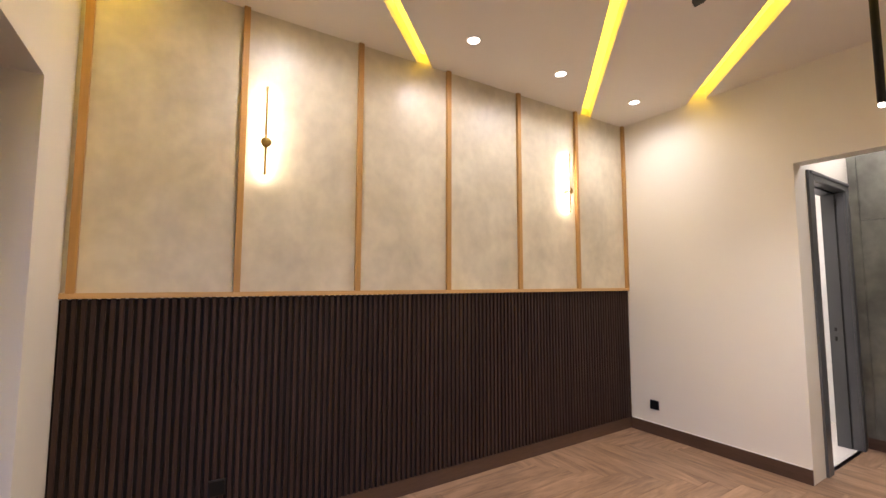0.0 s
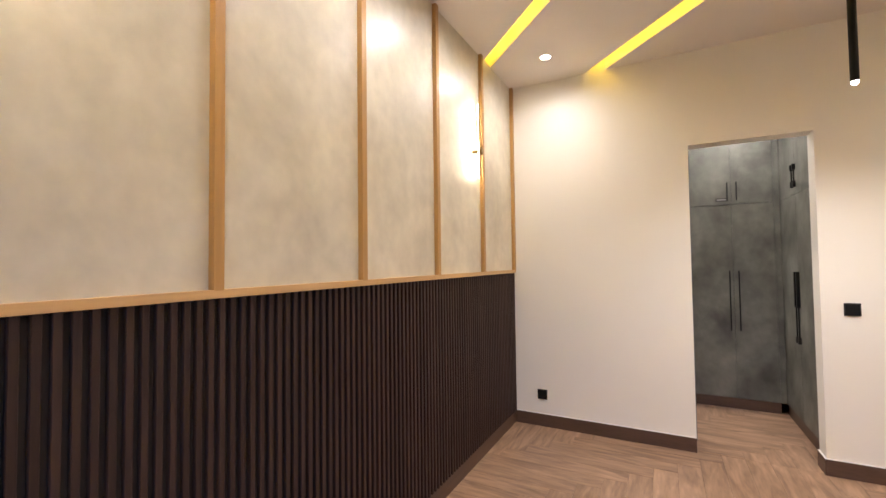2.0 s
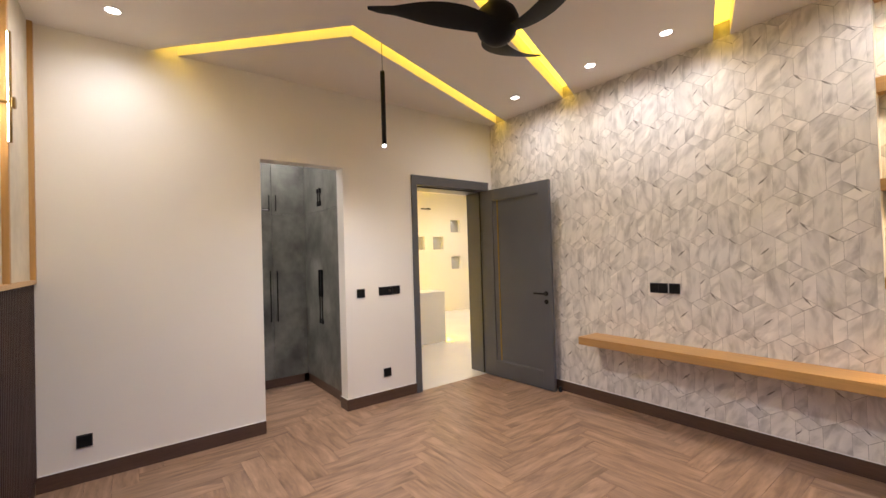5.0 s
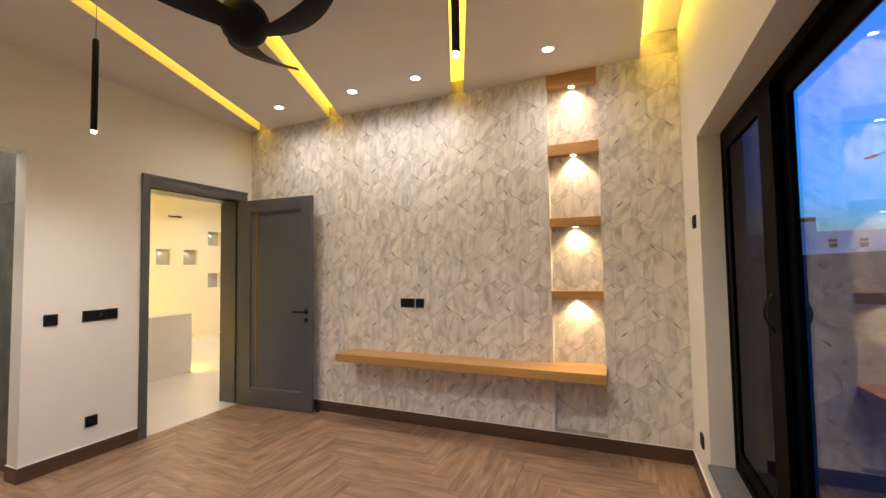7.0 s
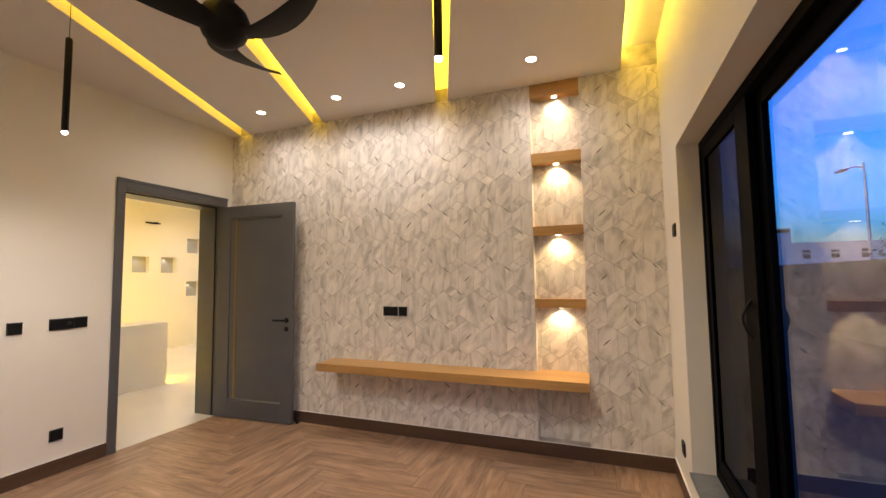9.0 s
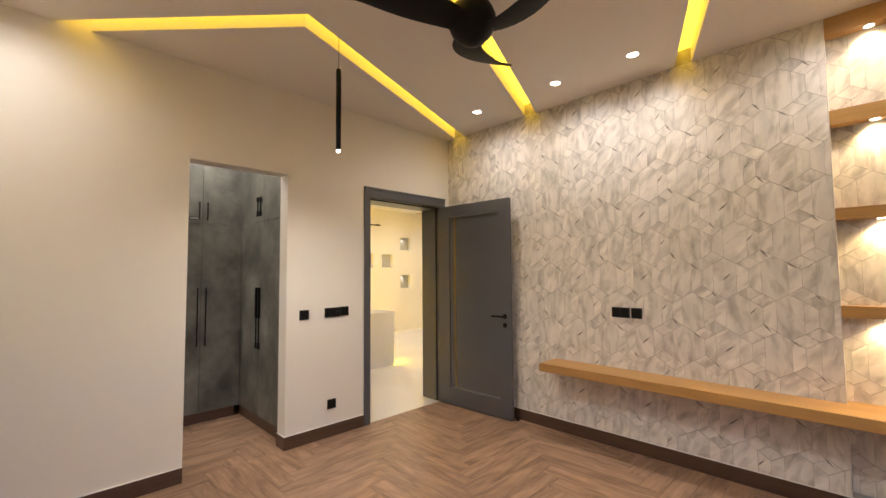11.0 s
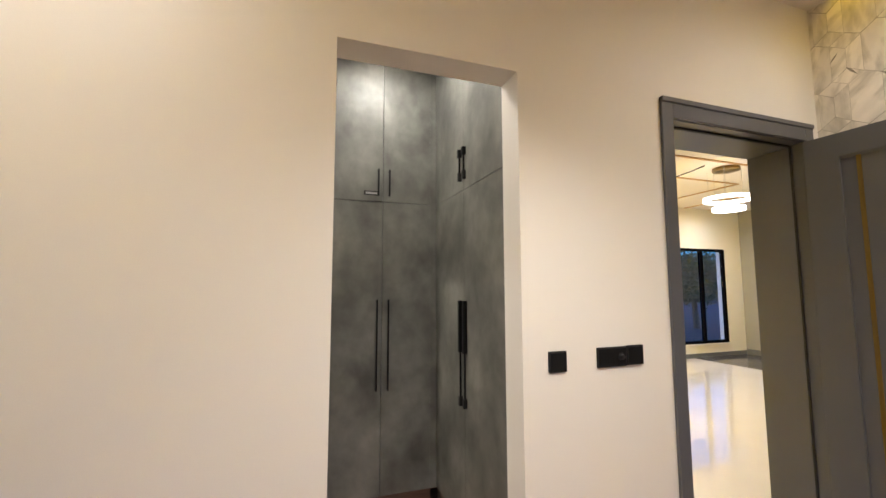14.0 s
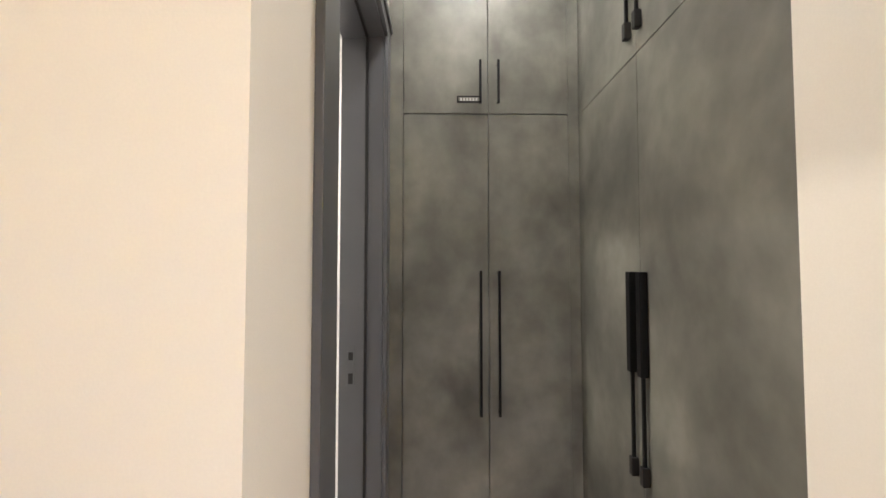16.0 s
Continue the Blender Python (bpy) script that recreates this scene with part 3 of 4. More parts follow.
# ---- ceiling fan ----
def fan(name, label, at, tips, sweep, mat, length):
    f = thing(name, label, "ceiling fan", at)
    part("motor", lathe(B(), [(0.02, -0.126), (0.065, -0.110), (0.104, -0.072), (0.125, -0.02), (0.126, 0.02), (0.108, 0.064), (0.072, 0.100), (0.046, 0.115), (0.045, 0.17)], 32), mat, f, "", True)
    part("collar", lathe(B(), [(0.034, 0.165), (0.036, 0.168), (0.036, 0.205), (0.030, 0.21)], 24), STEEL, f, "steel collar", True)
    part("down_rod", rod(B(), (0, 0, 0.20), (0, 0, CEIL - at[2] - 0.03), 0.013, None, 12), mat, f)
    part("canopy", lathe(B(), [(0.025, CEIL - at[2] - 0.09), (0.055, CEIL - at[2] - 0.06), (0.062, CEIL - at[2] - 0.004), (0.05, CEIL - at[2])], 24), mat, f, "", True)
    for tip in tips:
        bm = B()
        prev = None
        n = 14
        for k in range(n + 1):
            s = k / n
            r = 0.06 + (length - 0.06) * s
            a = radians(tip + sweep * (1 - s) ** 1.4)
            w = 0.058 + 0.046 * math.sin(math.pi * min(1, s * 1.3)) - 0.030 * s ** 2
            if s > 0.9:
                w *= max(0.15, 1 - ((s - 0.9) / 0.1) ** 2 * 0.85)
            z = -0.045 + 0.145 * s ** 1.5
            tilt = 0.32 * (1 - 0.5 * s)
            ox, oy = -math.sin(a), math.cos(a)
            ring = []
            for u, v in ((-1, 0), (-0.5, 0.008), (0.5, 0.010), (1, 0), (0.5, -0.006), (-0.5, -0.008)):
                ring.append(bm.verts.new((r * math.cos(a) + ox * u * w, r * math.sin(a) + oy * u * w, z + u * w * tilt * 0.5 + v)))
            if prev:
                for i in range(6):
                    bm.faces.new((prev[i], prev[(i + 1) % 6], ring[(i + 1) % 6], ring[i]))
            else:
                bm.faces.new(ring)
            prev = ring
        bm.faces.new(prev[::-1])
        part("blade", bm, mat, f, "", True)


fan("ceiling_fan", "matt black three-blade ceiling fan, standing still", (1.866, 0.445, 2.83), (-70, 54, 176), 38, MATT, 0.74)

# ---- window ----
win = thing("window_1", "black aluminium sliding window with large panes", "window", kind="structure")
FX0, FX1 = -0.618, -0.545
for r in ((FX0, FX1, WY0, WY1, WZ0 + 0.02, WZ0 + 0.07), (FX0, FX1, WY0, WY1, WZ1 - 0.05, WZ1), (FX0, FX1, WY0, WY0 + 0.045, WZ0 + 0.07, WZ1 - 0.05), (FX0, FX1, WY1 - 0.045, WY1, WZ0 + 0.07, WZ1 - 0.05)):
    part("window_frame", boxes((*r, 0.002)), ALU, win)
part("window_sill", boxes((-0.57, -0.405, WY0, WY1, WZ0 - 0.004, WZ0 + 0.02, 0.002)), STONE, win, "grey polished stone sill")
yy = [WY0 + 0.045, -0.05, 1.10, WY1 - 0.045]
for k in range(3):
    x0, x1 = ((-0.575, -0.55), (-0.612, -0.587), (-0.575, -0.55))[k]
    a, b = yy[k] - (0.08 if k else 0), yy[k + 1] + 0.05
    b = min(b, WY1 - 0.045)
    z0, z1 = WZ0 + 0.07, WZ1 - 0.05
    if k == 0:
        b = -0.06
    if k == 1:
        a = -0.20
    u, v = (0.20 if k == 1 else 0.07), (0.17 if k == 0 else 0.12)
    sash = part("sash", boxes((x0, x1, a, a + u, z0, z1, 0.002), (x0, x1, b - v, b, z0, z1, 0.002), (x0, x1, a + u, b - v, z0, z0 + 0.08, 0.002), (x0, x1, a + u, b - v, z1 - 0.07, z1, 0.002)), ALU, win)
    xm = (x0 + x1) / 2
    pane = part("pane", boxes((xm - 0.003, xm + 0.003, a + u - 0.005, b - v + 0.005, z0 + 0.075, z1 - 0.065)), MESH_GLASS if k == 0 else GLASS, sash)
    pane.visible_shadow = False
bm = B()
for k in range(9):
    u0, u1 = k / 9, (k + 1) / 9
    rod(bm, (-0.551 + 0.035 * math.sin(math.pi * u0), -0.145, 1.195 + 0.165 * u0), (-0.551 + 0.035 * math.sin(math.pi * u1), -0.145, 1.195 + 0.165 * u1), 0.006, None, 10)
part("pull_handle", bm, MATT, win, "curved black pull handle")

# ---- closet ----
setting("closet_wall_north", boxes((4.20, 4.38, 1.215, 1.378, -0.1, TOP), (5.23, 6.0, 1.215, 1.378, -0.1, TOP), (4.38, 5.23, 1.215, 1.378, 2.34, TOP)), PAINT, "cream closet wall round the bathroom door", "wall")
setting("closet_wall_east", boxes((5.95, 6.05, -0.25, 1.215, -0.1, TOP)), PAINT, "cream wall behind the wardrobes", "wall")
setting("closet_ceiling", boxes((4.20, 5.95, -0.20, 1.215, 3.14, 3.24)), CEILING, "white closet ceiling", "ceiling")


def handle(parent, x, y, z0, z1, dx, dy, sleeve=0.0, off=0.026):
    """A slim bar handle standing off along (dx, dy), with an optional thick upper grip."""
    bm = B()
    ox, oy = dx * off, dy * off
    box(bm, x + ox - 0.005, x + ox + 0.005, y + oy - 0.005, y + oy + 0.005, z0, z1, 0.0015)
    for z in (z0 + 0.012, z1 - 0.012):
        rod(bm, (x, y, z), (x + ox, y + oy, z), 0.005, None, 8)
    part("handle", bm, MATT, parent, "slim black bar handle")
    if sleeve:
        bm = box(B(), x + ox - 0.013, x + ox + 0.013, y + oy - 0.012, y + oy + 0.012, z1 - sleeve, z1 + 0.004, 0.003)
        part("grip", bm, MATT, parent, "thick black grip")
        part("foot", box(B(), x + ox - 0.011, x + ox + 0.011, y + oy - 0.011, y + oy + 0.011, z0 - 0.004, z0 + 0.05, 0.003), BLACK, parent)


wa = thing("wardrobe", "grey concrete-look fitted wardrobe with bar handles", "wardrobe", group="closet wardrobes")
part("carcass", boxes((5.352, 5.94, 0.374, 1.21, 0.10, 3.13)), CARCASS, wa)
part("plinth", boxes((5.335, 5.94, 0.44, 1.21, 0.0, 0.10)), SKIRT, wa, "brown plinth")
part("filler", boxes((5.336, 5.352, 1.150, 1.213, 0.10, 3.13)), LAMINATE, wa)
part("filler", boxes((5.336, 5.352, 0.394, 0.440, 0.10, 3.13)), LAMINATE, wa)
for y0, y1, hy in ((0.442, 0.7835, 0.743), (0.7865, 1.147, 0.820)):
    up = part("upper_door", boxes((5.332, 5.351, y0, y1, 2.049, 3.128, 0.001)), LAMINATE, wa)
    handle(up, 5.332, hy, 2.085, 2.272, -1, 0)
    lo = part("lower_door", boxes((5.332, 5.351, y0, y1, 0.104, 2.045, 0.001)), LAMINATE, wa)
    handle(lo, 5.332, hy, 0.776, 1.376, -1, 0)
tag = thing("key_tag", "small dark clip tag hung on a wardrobe handle", "tag", (5.298, 0.870, 2.085))
part("clip", boxes((-0.003, 0.003, -0.045, 0.050, -0.002, 0.004), (-0.003, 0.003, -0.045, 0.050, 0.022, 0.026), (-0.003, 0.003, 0.044, 0.050, 0.004, 0.022)), MATT, tag)
part("letter_bars", boxes(*[(-0.0025, 0.0025, -0.036 + 0.013 * k, -0.029 + 0.013 * k, 0.004, 0.018) for k in range(6)]), STEEL, tag)
wb = thing("wardrobe", "grey concrete-look fitted wardrobe along the closet side", "wardrobe", group="closet wardrobes")
part("carcass", boxes((4.215, 5.95, -0.19, 0.372, 0.10, 3.13)), CARCASS, wb)
part("plinth", boxes((4.215, 5.335, -0.19, 0.384, 0.0, 0.10)), SKIRT, wb, "brown plinth")
part("filler", boxes((4.204, 4.218, 0.373, 0.393, 0.10, 3.13)), CARCASS, wb)
part("filler", boxes((5.305, 5.351, 0.373, 0.391, 0.10, 3.13)), LAMINATE, wb)
for x0, x1, hx in ((4.219, 4.8135, 4.783), (4.8165, 5.302, 4.850)):
    up = part("upper_door", boxes((x0, x1, 0.373, 0.392, 2.049, 3.128, 0.001)), LAMINATE, wb)
    handle(up, hx, 0.392, 2.11, 2.30, 0, 1, 0.045, 0.013)
    lo = part("lower_door", boxes((x0, x1, 0.373, 0.392, 0.104, 2.045, 0.001)), LAMINATE, wb)
    handle(lo, hx, 0.392, 0.770, 1.374, 0, 1, 0.30, 0.013)
downlight(4.78, 0.80, 3.14, CLOSET_W, HALL, "closet downlight", 178, 0.5, 0.11)

# ---- bathroom beyond the closet ----
setting("bathroom_walls", boxes((4.0, 6.2, 2.95, 3.05, -0.1, TOP), (6.0, 6.1, 1.378, 2.95, -0.1, TOP), (4.20, 4.22, 1.378, 2.95, -0.1, TOP)), BATHTILE, "white tiled bathroom walls", "wall")
setting("bathroom_floor", boxes((4.2, 6.0, 1.215, 2.95, -0.12, 0.0)), TILE, "white tiled bathroom floor", "floor")
setting("bathroom_ceiling", boxes((4.2, 6.0, 1.378, 2.95, 3.0, 3.05)), CEILING, "white bathroom ceiling", "ceiling")
downlight(5.1, 2.2, 3.0, 150.0, (1, 0.92, 0.84), "bathroom downlight", 170)
strike = part("strike_plate", boxes((5.1855, 5.1875, 1.318, 1.348, 0.93, 1.09, 0.0005)), DOOR, DOOR_2, "painted strike plate")
part("keep_slot", boxes((5.1845, 5.186, 1.325, 1.342, 1.035, 1.065), (5.1845, 5.186, 1.325, 1.342, 0.945, 0.985)), BLACK, strike, "dark latch slots")

# ---- hall ----
NICHES = [(-4.00, -3.66, 1.66, 2.00), (-4.60, -4.26, 1.66, 2.00), (-5.20, -4.86, 2.12, 2.46), (-5.20, -4.86, 1.12, 1.46)]
HW0, HW1 = -7.50, -6.18
bm = B()
# far wall in courses, with the niches and the window left open
ys = sorted({HY0 - 0.2, HY1, HW0, HW1, *[v for n in NICHES for v in n[:2]]})
zs = sorted({-0.1, TOP, 0.28, 2.28, *[v for n in NICHES for v in n[2:]]})
for y0, y1 in zip(ys, ys[1:]):
    for z0, z1 in zip(zs, zs[1:]):
        yc, zc = (y0 + y1) / 2, (z0 + z1) / 2
        if any(n[0] < yc < n[1] and n[2] < zc < n[3] for n in NICHES) or (HW0 < yc < HW1 and 0.28 < zc < 2.28):
            continue
        box(bm, HX1, HX1 + 0.2, y0, y1, z0, z1)
bmesh.ops.remove_doubles(bm, verts=bm.verts[:], dist=0.0005)
setting("hall_wall_east", bm, HALLPAINT, "cream hall wall with square lit niches and a window", "wall")
for n in NICHES:
    setting("niche_back", boxes((HX1 + 0.10, HX1 + 0.15, n[0], n[1], n[2], n[3])), GREYWALL, "grey back of a square wall niche", "wall niche")
    lamp_spot(HX1 + 0.05, (n[0] + n[1]) / 2 + 0.05, n[3] - 0.01, 2.5, COOL, 100, 0.6, 0.01)
setting("hall_wall_north", boxes((HX0, HX1, HY1, HY1 + 0.05, -0.1, TOP)), HALLPAINT, "cream hall wall", "wall")
setting("hall_wall_south", boxes((4.05, HX1, HY0 - 0.2, HY0, -0.1, TOP)), GREYWALL, "grey painted accent wall", "wall")
setting("hall_wall_west", boxes((4.05, HX0, HY0, -1.85, -0.1, TOP)), HALLPAINT, "cream hall wall", "wall")
setting("hall_ceiling", boxes((HX0 - 0.004, HX1 + 0.2, HY0 - 0.2, HY1 + 0.05, HZ, HZ + 0.16)), CEILING, "white hall ceiling with gold trim lines", "ceiling")
setting("hall_skirting", boxes((HX1 - 0.012, HX1, HY0, -6.1, 0, 0.09), (HX0, HX1 - 0.012, HY0, HY0 + 0.012, 0, 0.12)), STONE, "dark stone skirting of the hall", "baseboard")
for a, b, c, d in ((6.40, 6.44, -6.4, -2.6), (7.20, 7.24, -5.45, -3.6), (7.24, 9.05, -5.45, -5.41), (5.2, 6.40, -2.64, -2.6), (4.9, 9.05, -6.44, -6.4)):
    setting("ceiling_trim", boxes((a, b, c, d, HZ - 0.012, HZ + 0.001)), WOOD, "thin oak trim line on the hall ceiling", "trim")
# dark marble band of the floor before the accent wall
MARBLE = material("dark_veined_marble", (0.075, 0.072, 0.07), 0.12, scale=1.1, second=(0.34, 0.32, 0.30), amount=0.16, mid=0.60, grain=0.08, grain_scale=9, detail=8, warp=1.6)
setting("floor_border", boxes((HX0, HX1 - 0.012, HY0 + 0.012, -6.45, -0.01, 0.004)), MARBLE, "dark veined marble band in the hall floor", "floor")
hw = thing("window_2", "black framed hall window with dusk outside", "window", kind="structure")
for r in ((HW0, HW1, 0.28, 0.34), (HW0, HW1, 2.22, 2.28), (HW0, HW0 + 0.07, 0.34, 2.22), (HW1 - 0.05, HW1, 0.34, 2.22), (-6.86, -6.78, 0.34, 2.22)):
    part("window_frame", boxes((HX1 + 0.005, HX1 + 0.065, *r, 0.002)), ALU, hw)
for a, b in ((HW0 + 0.07, -6.86), (-6.78, HW1 - 0.05)):
    pane = part("pane", boxes((HX1 + 0.032, HX1 + 0.038, a, b, 0.34, 2.22)), GLASS, hw)
    pane.visible_shadow = False
part("window_sill", boxes((HX1 - 0.03, HX1 + 0.005, HW0, HW1, 0.255, 0.28)), CAULK, hw)
counter = thing("counter", "low white counter standing on the polished hall floor", "counter", (6.0, 0, 0))
part("front_panel", boxes((0, 0.04, -2.27, -0.9, 0.0, 0.84, 0.002)), WHITE, counter)
part("end_panel", boxes((0.04, 0.5, -2.27, -2.23, 0.0, 0.84, 0.002)), WHITE, counter)
part("worktop", boxes((0, 0.52, -2.28, -0.9, 0.84, 0.875, 0.003)), WHITE, counter)
for strip in ((0.5, 0.51, -2.25, -0.9, 0.12, 0.16), (0.05, 0.45, -2.278, -2.27, 0.06, 0.085)):
    part("led_tape", boxes(strip), HALLLED, counter, "yellow LED tape")
ring = thing("ring_chandelier", "two white glowing ring lights under a gold canopy", "chandelier", (6.62, -4.36, 0))
part("canopy", lathe(B(), [(0.17, HZ - 0.005), (0.17, HZ - 0.045), (0.16, HZ - 0.05)], 36), BRASS, ring, "round gold canopy", True)
for z, r in ((2.69, 0.29), (2.55, 0.19)):
    bm = B()
    N = 48
    loops = []
    for k in range(N):
        a = 2 * math.pi * k / N
        loops.append([bm.verts.new(((r + du) * math.cos(a), (r + du) * math.sin(a), z + dz)) for du, dz in ((-0.012, -0.025), (0.012, -0.025), (0.012, 0.025), (-0.012, 0.025))])
    for k in range(N):
        for i in range(4):
            bm.faces.new((loops[k][i], loops[k][(i + 1) % 4], loops[(k + 1) % N][(i + 1) % 4], loops[(k + 1) % N][i]))
    part("led_ring", bm, RING, ring)
    for k in range(3):
        a = 2 * math.pi * k / 3
        part("wire", rod(B(), (r * math.cos(a), r * math.sin(a), z + 0.02), (r * math.cos(a), r * math.sin(a), HZ), 0.0015, None, 6), STEEL, ring)
fan("ceiling_fan", "dark three-blade ceiling fan in the hall", (6.58, -2.92, 2.86), (232, 352, 112), 20, MATT, 0.62)
for x, y in ((5.3, -2.6), (7.9, -2.6), (5.3, -4.6), (7.9, -4.6), (6.6, -6.9), (8.3, -6.6)):
    downlight(x, y, HZ, HALL_W, HALL, "hall downlights", 170)
bracket = thing("wall_bracket", "small dark bracket fixed high on the hall wall", "bracket", (HX1, -4.05, 2.72))
part("arm", boxes((-0.16, -0.002, -0.012, 0.012, -0.01, 0.01), (-0.03, -0.002, -0.15, 0.15, -0.012, 0.012)), MATT, bracket)
plate("light_switch", "black switch plate beside the hall window", (HX1, -5.95, 1.79), -90, 0.086, 1, "hall wall plates")
plate("wall_socket", "black socket plate low on the hall wall", (HX1, -6.02, 0.31), -90, 0.086, 1, "hall wall plates")
plate("wall_socket", "grey socket plate on the grey accent wall", (8.52, HY0, 1.47), 180, 0.12, 1, "hall wall plates")
plate("wall_socket", "grey socket plate low on the grey accent wall", (8.69, HY0, 0.25), 180, 0.12, 1, "hall wall plates")
wires = thing("loose_wires", "white loose cable ends coming out of the accent wall", "cable", (8.39, HY0, 1.30))
for k in range(5):
    bm = B()
    p = Vector((0, 0, 0))
    for n in range(6):
        q = p + Vector((0.030 * math.sin(1.7 * k + 0.9 * n), 0.016, 0.045 * math.cos(1.3 * k + 1.0 * n) - 0.012))
        rod(bm, p, q, 0.006, None, 6)
        p = q
    part("wire", bm, CAULK if k % 2 else BLACK, wires)

# ---- outside ----
GROUND = material("dry_ground", (0.035, 0.030, 0.024), 0.95, scale=0.4, second=(0.026, 0.022, 0.018))
RENDER = material("white_render", (0.62, 0.62, 0.62), 0.7, scale=0.8)
BLOCKWALL = material("dark_boundary_render", (0.075, 0.066, 0.056), 0.85, scale=1.5, second=(0.055, 0.048, 0.041), grain=0.08, grain_scale=30)
BARK = material("bark", (0.07, 0.05, 0.035), 0.9, scale=20)
LEAF = material("foliage", (0.055, 0.09, 0.03), 0.7, per_object=0.3, island=True, scale=3)
setting("ground", boxes((-400, 400, -400, 400, -0.6, -0.5)), GROUND, "dark dusk ground reaching the horizon", "ground")
setting("boundary_wall", boxes((-5.3, -5.1, -25, 25, -0.5, 1.72)), BLOCKWALL, "dark grey rendered boundary wall", "wall")
setting("terrace", boxes((-5.1, -0.66, -12, 12, -0.5, -0.02)), GROUND, "grey paved terrace outside the window", "pavement")
house = thing("house", "white flat-roofed house beyond the boundary wall", "house", (-30, -85, -0.5))
part("wall", boxes((-14, 14, -6, 6, 0, 6.3)), RENDER, house)
part("parapet", boxes((-14.2, 14.2, -6.2, 6.2, 6.3, 6.7)), RENDER, house)
for k in range(6):
    w = part("window", boxes((-11 + 3.6 * k, -10.0 + 3.6 * k, 6.0, 6.06, 4.2, 5.5)), ALU, house, "dark window")
    part("frame", boxes((-11.1 + 3.6 * k, -9.5 + 3.6 * k, 6.0, 6.1, 4.9, 5.05)), RENDER, w)
pillar = thing("gate_pillar", "rendered roof pillar with a metal grille by the boundary", "pillar", (-5.2, -14.4, 1.72))
part("frame", boxes((-0.2, 0.2, 0.5, 0.62, 0, 1.1), (-0.2, 0.2, -0.5, 0.62, 1.0, 1.14)), RENDER, pillar)
for k in range(5):
    part("bar", boxes((-0.02, 0.02, -0.4 + 0.16 * k, -0.37 + 0.16 * k, 0, 1.0)), ALU, pillar)
lamp = thing("street_lamp", "tall grey street lamp with one curved arm", "street lamp", (-12.0, -24.0, -0.5))
part("pole", rod(B(), (0, 0, 0), (0, 0, 7.3), 0.09, 0.05, 12), STEEL, lamp)
bm = B()
rod(bm, (0, 0, 7.05), (0.1, -0.5, 7.25), 0.04, None, 8)
rod(bm, (0.1, -0.5, 7.25), (0.3, -1.1, 7.25), 0.035, None, 8)
part("arm", bm, STEEL, lamp)
part("lamp_head", boxes((0.12, 0.42, -1.75, -1.05, 7.18, 7.30, 0.03)), STEEL, lamp)


def tree(at, height, radius, seed, where="beyond the boundary wall"):
    rnd = random.Random(seed)
    t = thing("tree", "leafy dark green tree " + where, "tree", at)
    bm = B()
    rod(bm, (0, 0, 0), (0.1, 0, height * 0.5), 0.16, 0.10, 10)
    tips = []
    for k in range(9):
        a, e = rnd.uniform(0, 6.28), rnd.uniform(0.5, 1.2)
        d = Vector((math.cos(a) * math.cos(e), math.sin(a) * math.cos(e), math.sin(e))) * rnd.uniform(0.6, 1.0) * radius
        b0 = Vector((0.1, 0, height * rnd.uniform(0.35, 0.5)))
        rod(bm, b0, b0 + d, 0.06, 0.02, 7)
        tips += [b0 + d * s for s in (0.6, 0.8, 1.0)]
    part("trunk", bm, BARK, t)
    verts, faces = [], []
    for p in tips:
        for _ in range(620):
            q = p + Vector((rnd.gauss(0, 1), rnd.gauss(0, 1), rnd.gauss(0, 0.7))) * radius * 0.24
            u = Vector((rnd.gauss(0, 1), rnd.gauss(0, 1), rnd.gauss(0, 1))).normalized()
            v = u.orthogonal().normalized()
            s = rnd.uniform(0.06, 0.12)
            n = len(verts)
            verts += [q - u * s, q + v * s * 0.45, q + u * s, q - v * s * 0.45]
            faces.append((n, n + 1, n + 2, n + 3))
    me = bpy.data.meshes.new("crown")
    me.from_pydata(verts, [], faces)
    me.materials.append(LEAF)
    c = new("crown", me)
    c.parent = t


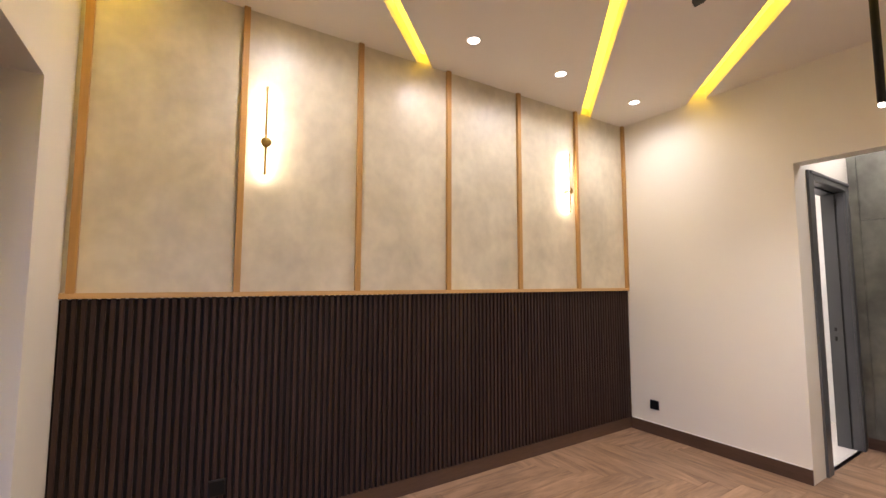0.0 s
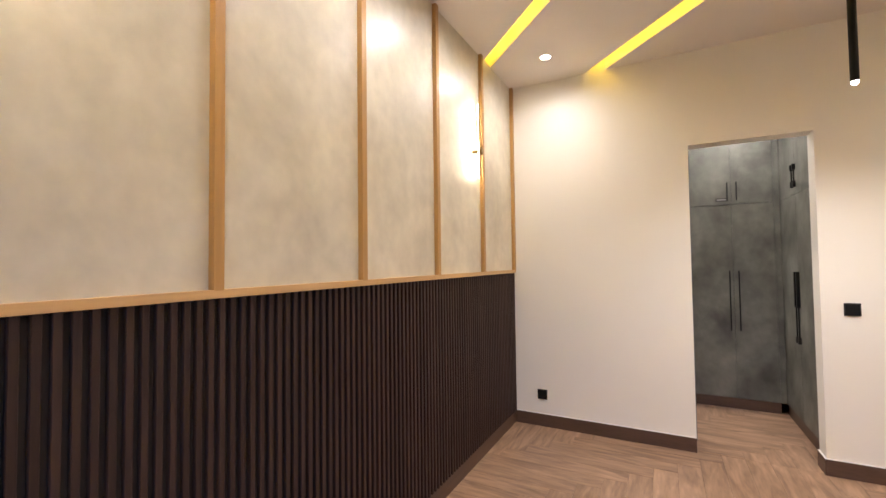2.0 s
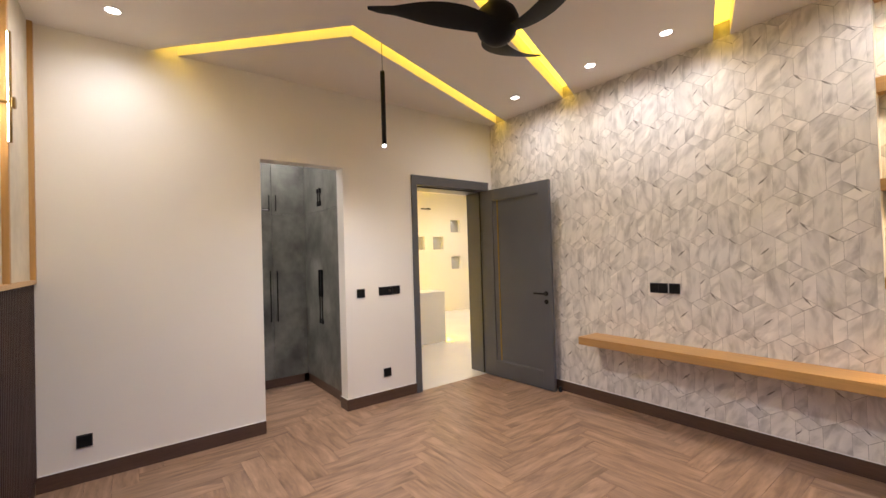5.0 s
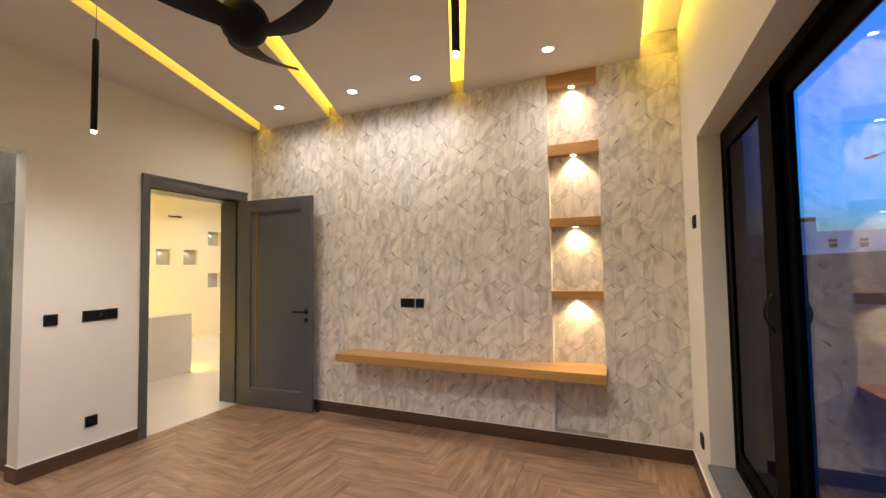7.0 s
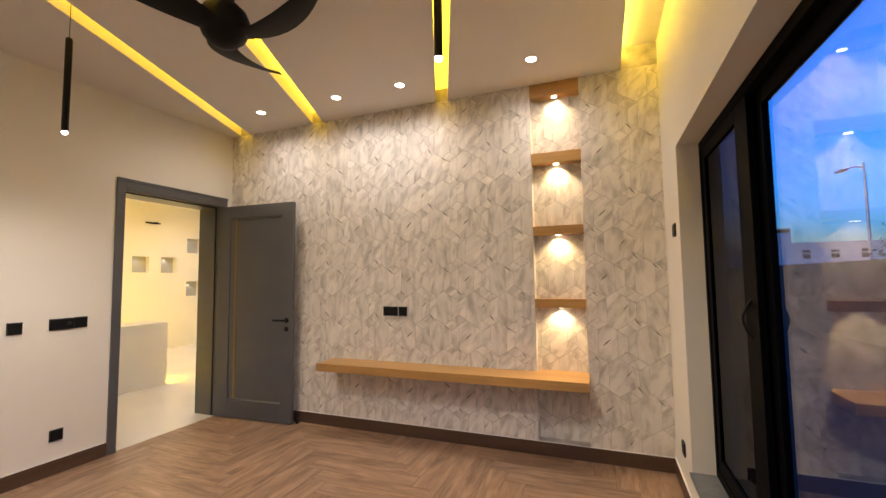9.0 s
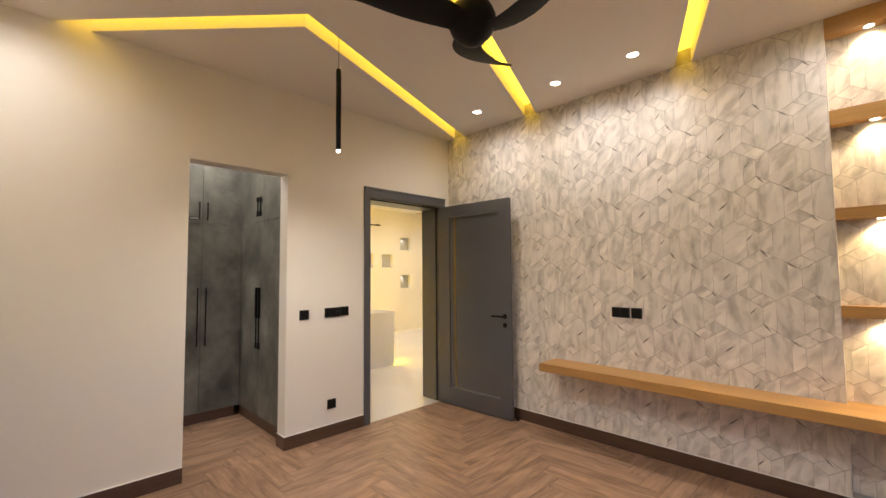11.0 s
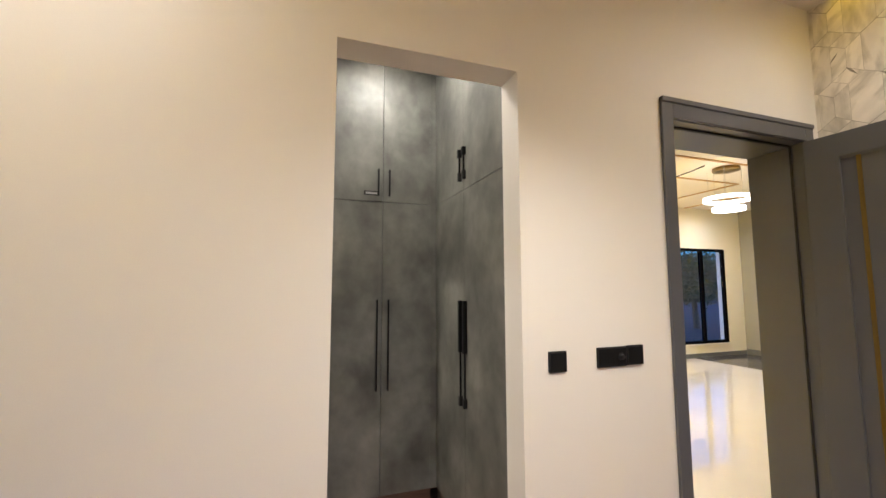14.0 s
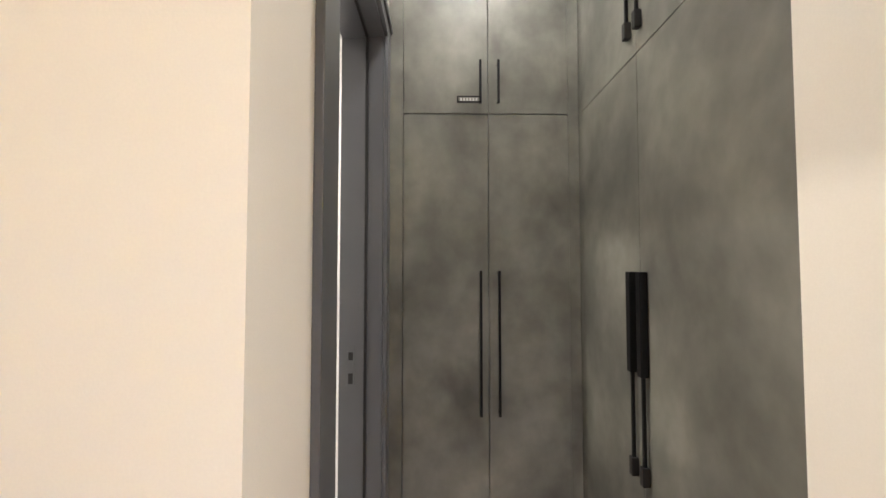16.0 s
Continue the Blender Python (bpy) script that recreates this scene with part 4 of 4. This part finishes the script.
tree((-12.0, -18.3, -0.5), 4.6, 2.0, 3)
tree((-14.5, -17.5, -0.5), 4.0, 1.9, 5)
for n, (tx, ty, th) in enumerate(((19.0, -13.2, 4.2), (21.5, -16.5, 4.8), (17.5, -16.8, 3.6), (20.5, -11.2, 4.4))):
    tree((tx, ty, -0.5), th, 1.8, 11 + n, "in the dusk behind the hall window")

# ---- slats ----
bm = B()
prism(bm, [(-0.0105, 0.0), (-0.0105, -0.013), (-0.008, -0.016), (0.008, -0.016), (0.0105, -0.013), (0.0105, 0.0)], 0.112, 1.391)
slat = mesh_of("slat", bm, SLAT)
x = -0.40
while x < 4.04:
    ob = new("slat", slat)
    ob.parent, ob.location = panelling, (x, 2.649, 0)
    x += 0.0375

# ---- herringbone wood tiles ----
floor = thing("floor", "brown wood-look herringbone tile floor", "floor", kind="structure")
L, W, GAP, X0 = 0.905, 0.1508, 0.0009, 3.175
made = {}


def lay(hx0, hx1, hy0, hy1, along_x):
    for area in ((ROOM_W - 0.01, 4.069, ROOM_S - 0.01, 2.73), (4.0695, 5.345, 0.375, CY1 + 0.03)):
        poly = clip([(hx0 + GAP, hy0 + GAP), (hx1 - GAP, hy0 + GAP), (hx1 - GAP, hy1 - GAP), (hx0 + GAP, hy1 - GAP)], *area)
        if len(poly) < 3:
            continue
        ax, ay = hx0, hy0
        pts = [(px - ax, py - ay) if along_x else (py - ay, -(px - ax)) for px, py in poly]
        key = tuple(round(v, 4) for p in pts for v in p)
        if key not in made:
            made[key] = mesh_of("wood_tile", prism(B(), pts, -0.006, 0.0), PLANK)
        ob = new("wood_tile", made[key])
        ob.parent = floor
        ob.matrix_local = pose(ax, ay, 0, 0, 0, 0 if along_x else 90)


for n in range(-4, 5):
    for k in range(-60, 60):
        bx, by = k * W + n * L, k * W - n * L
        # mirrored in x, so that the ridges run to the north-west
        if -1.6 < X0 - bx < 7 and -3.5 < by < 4:
            lay(X0 - bx - L, X0 - bx, by, by + W, True)
            lay(X0 - bx - W, X0 - bx, by + W, by + W + L, False)
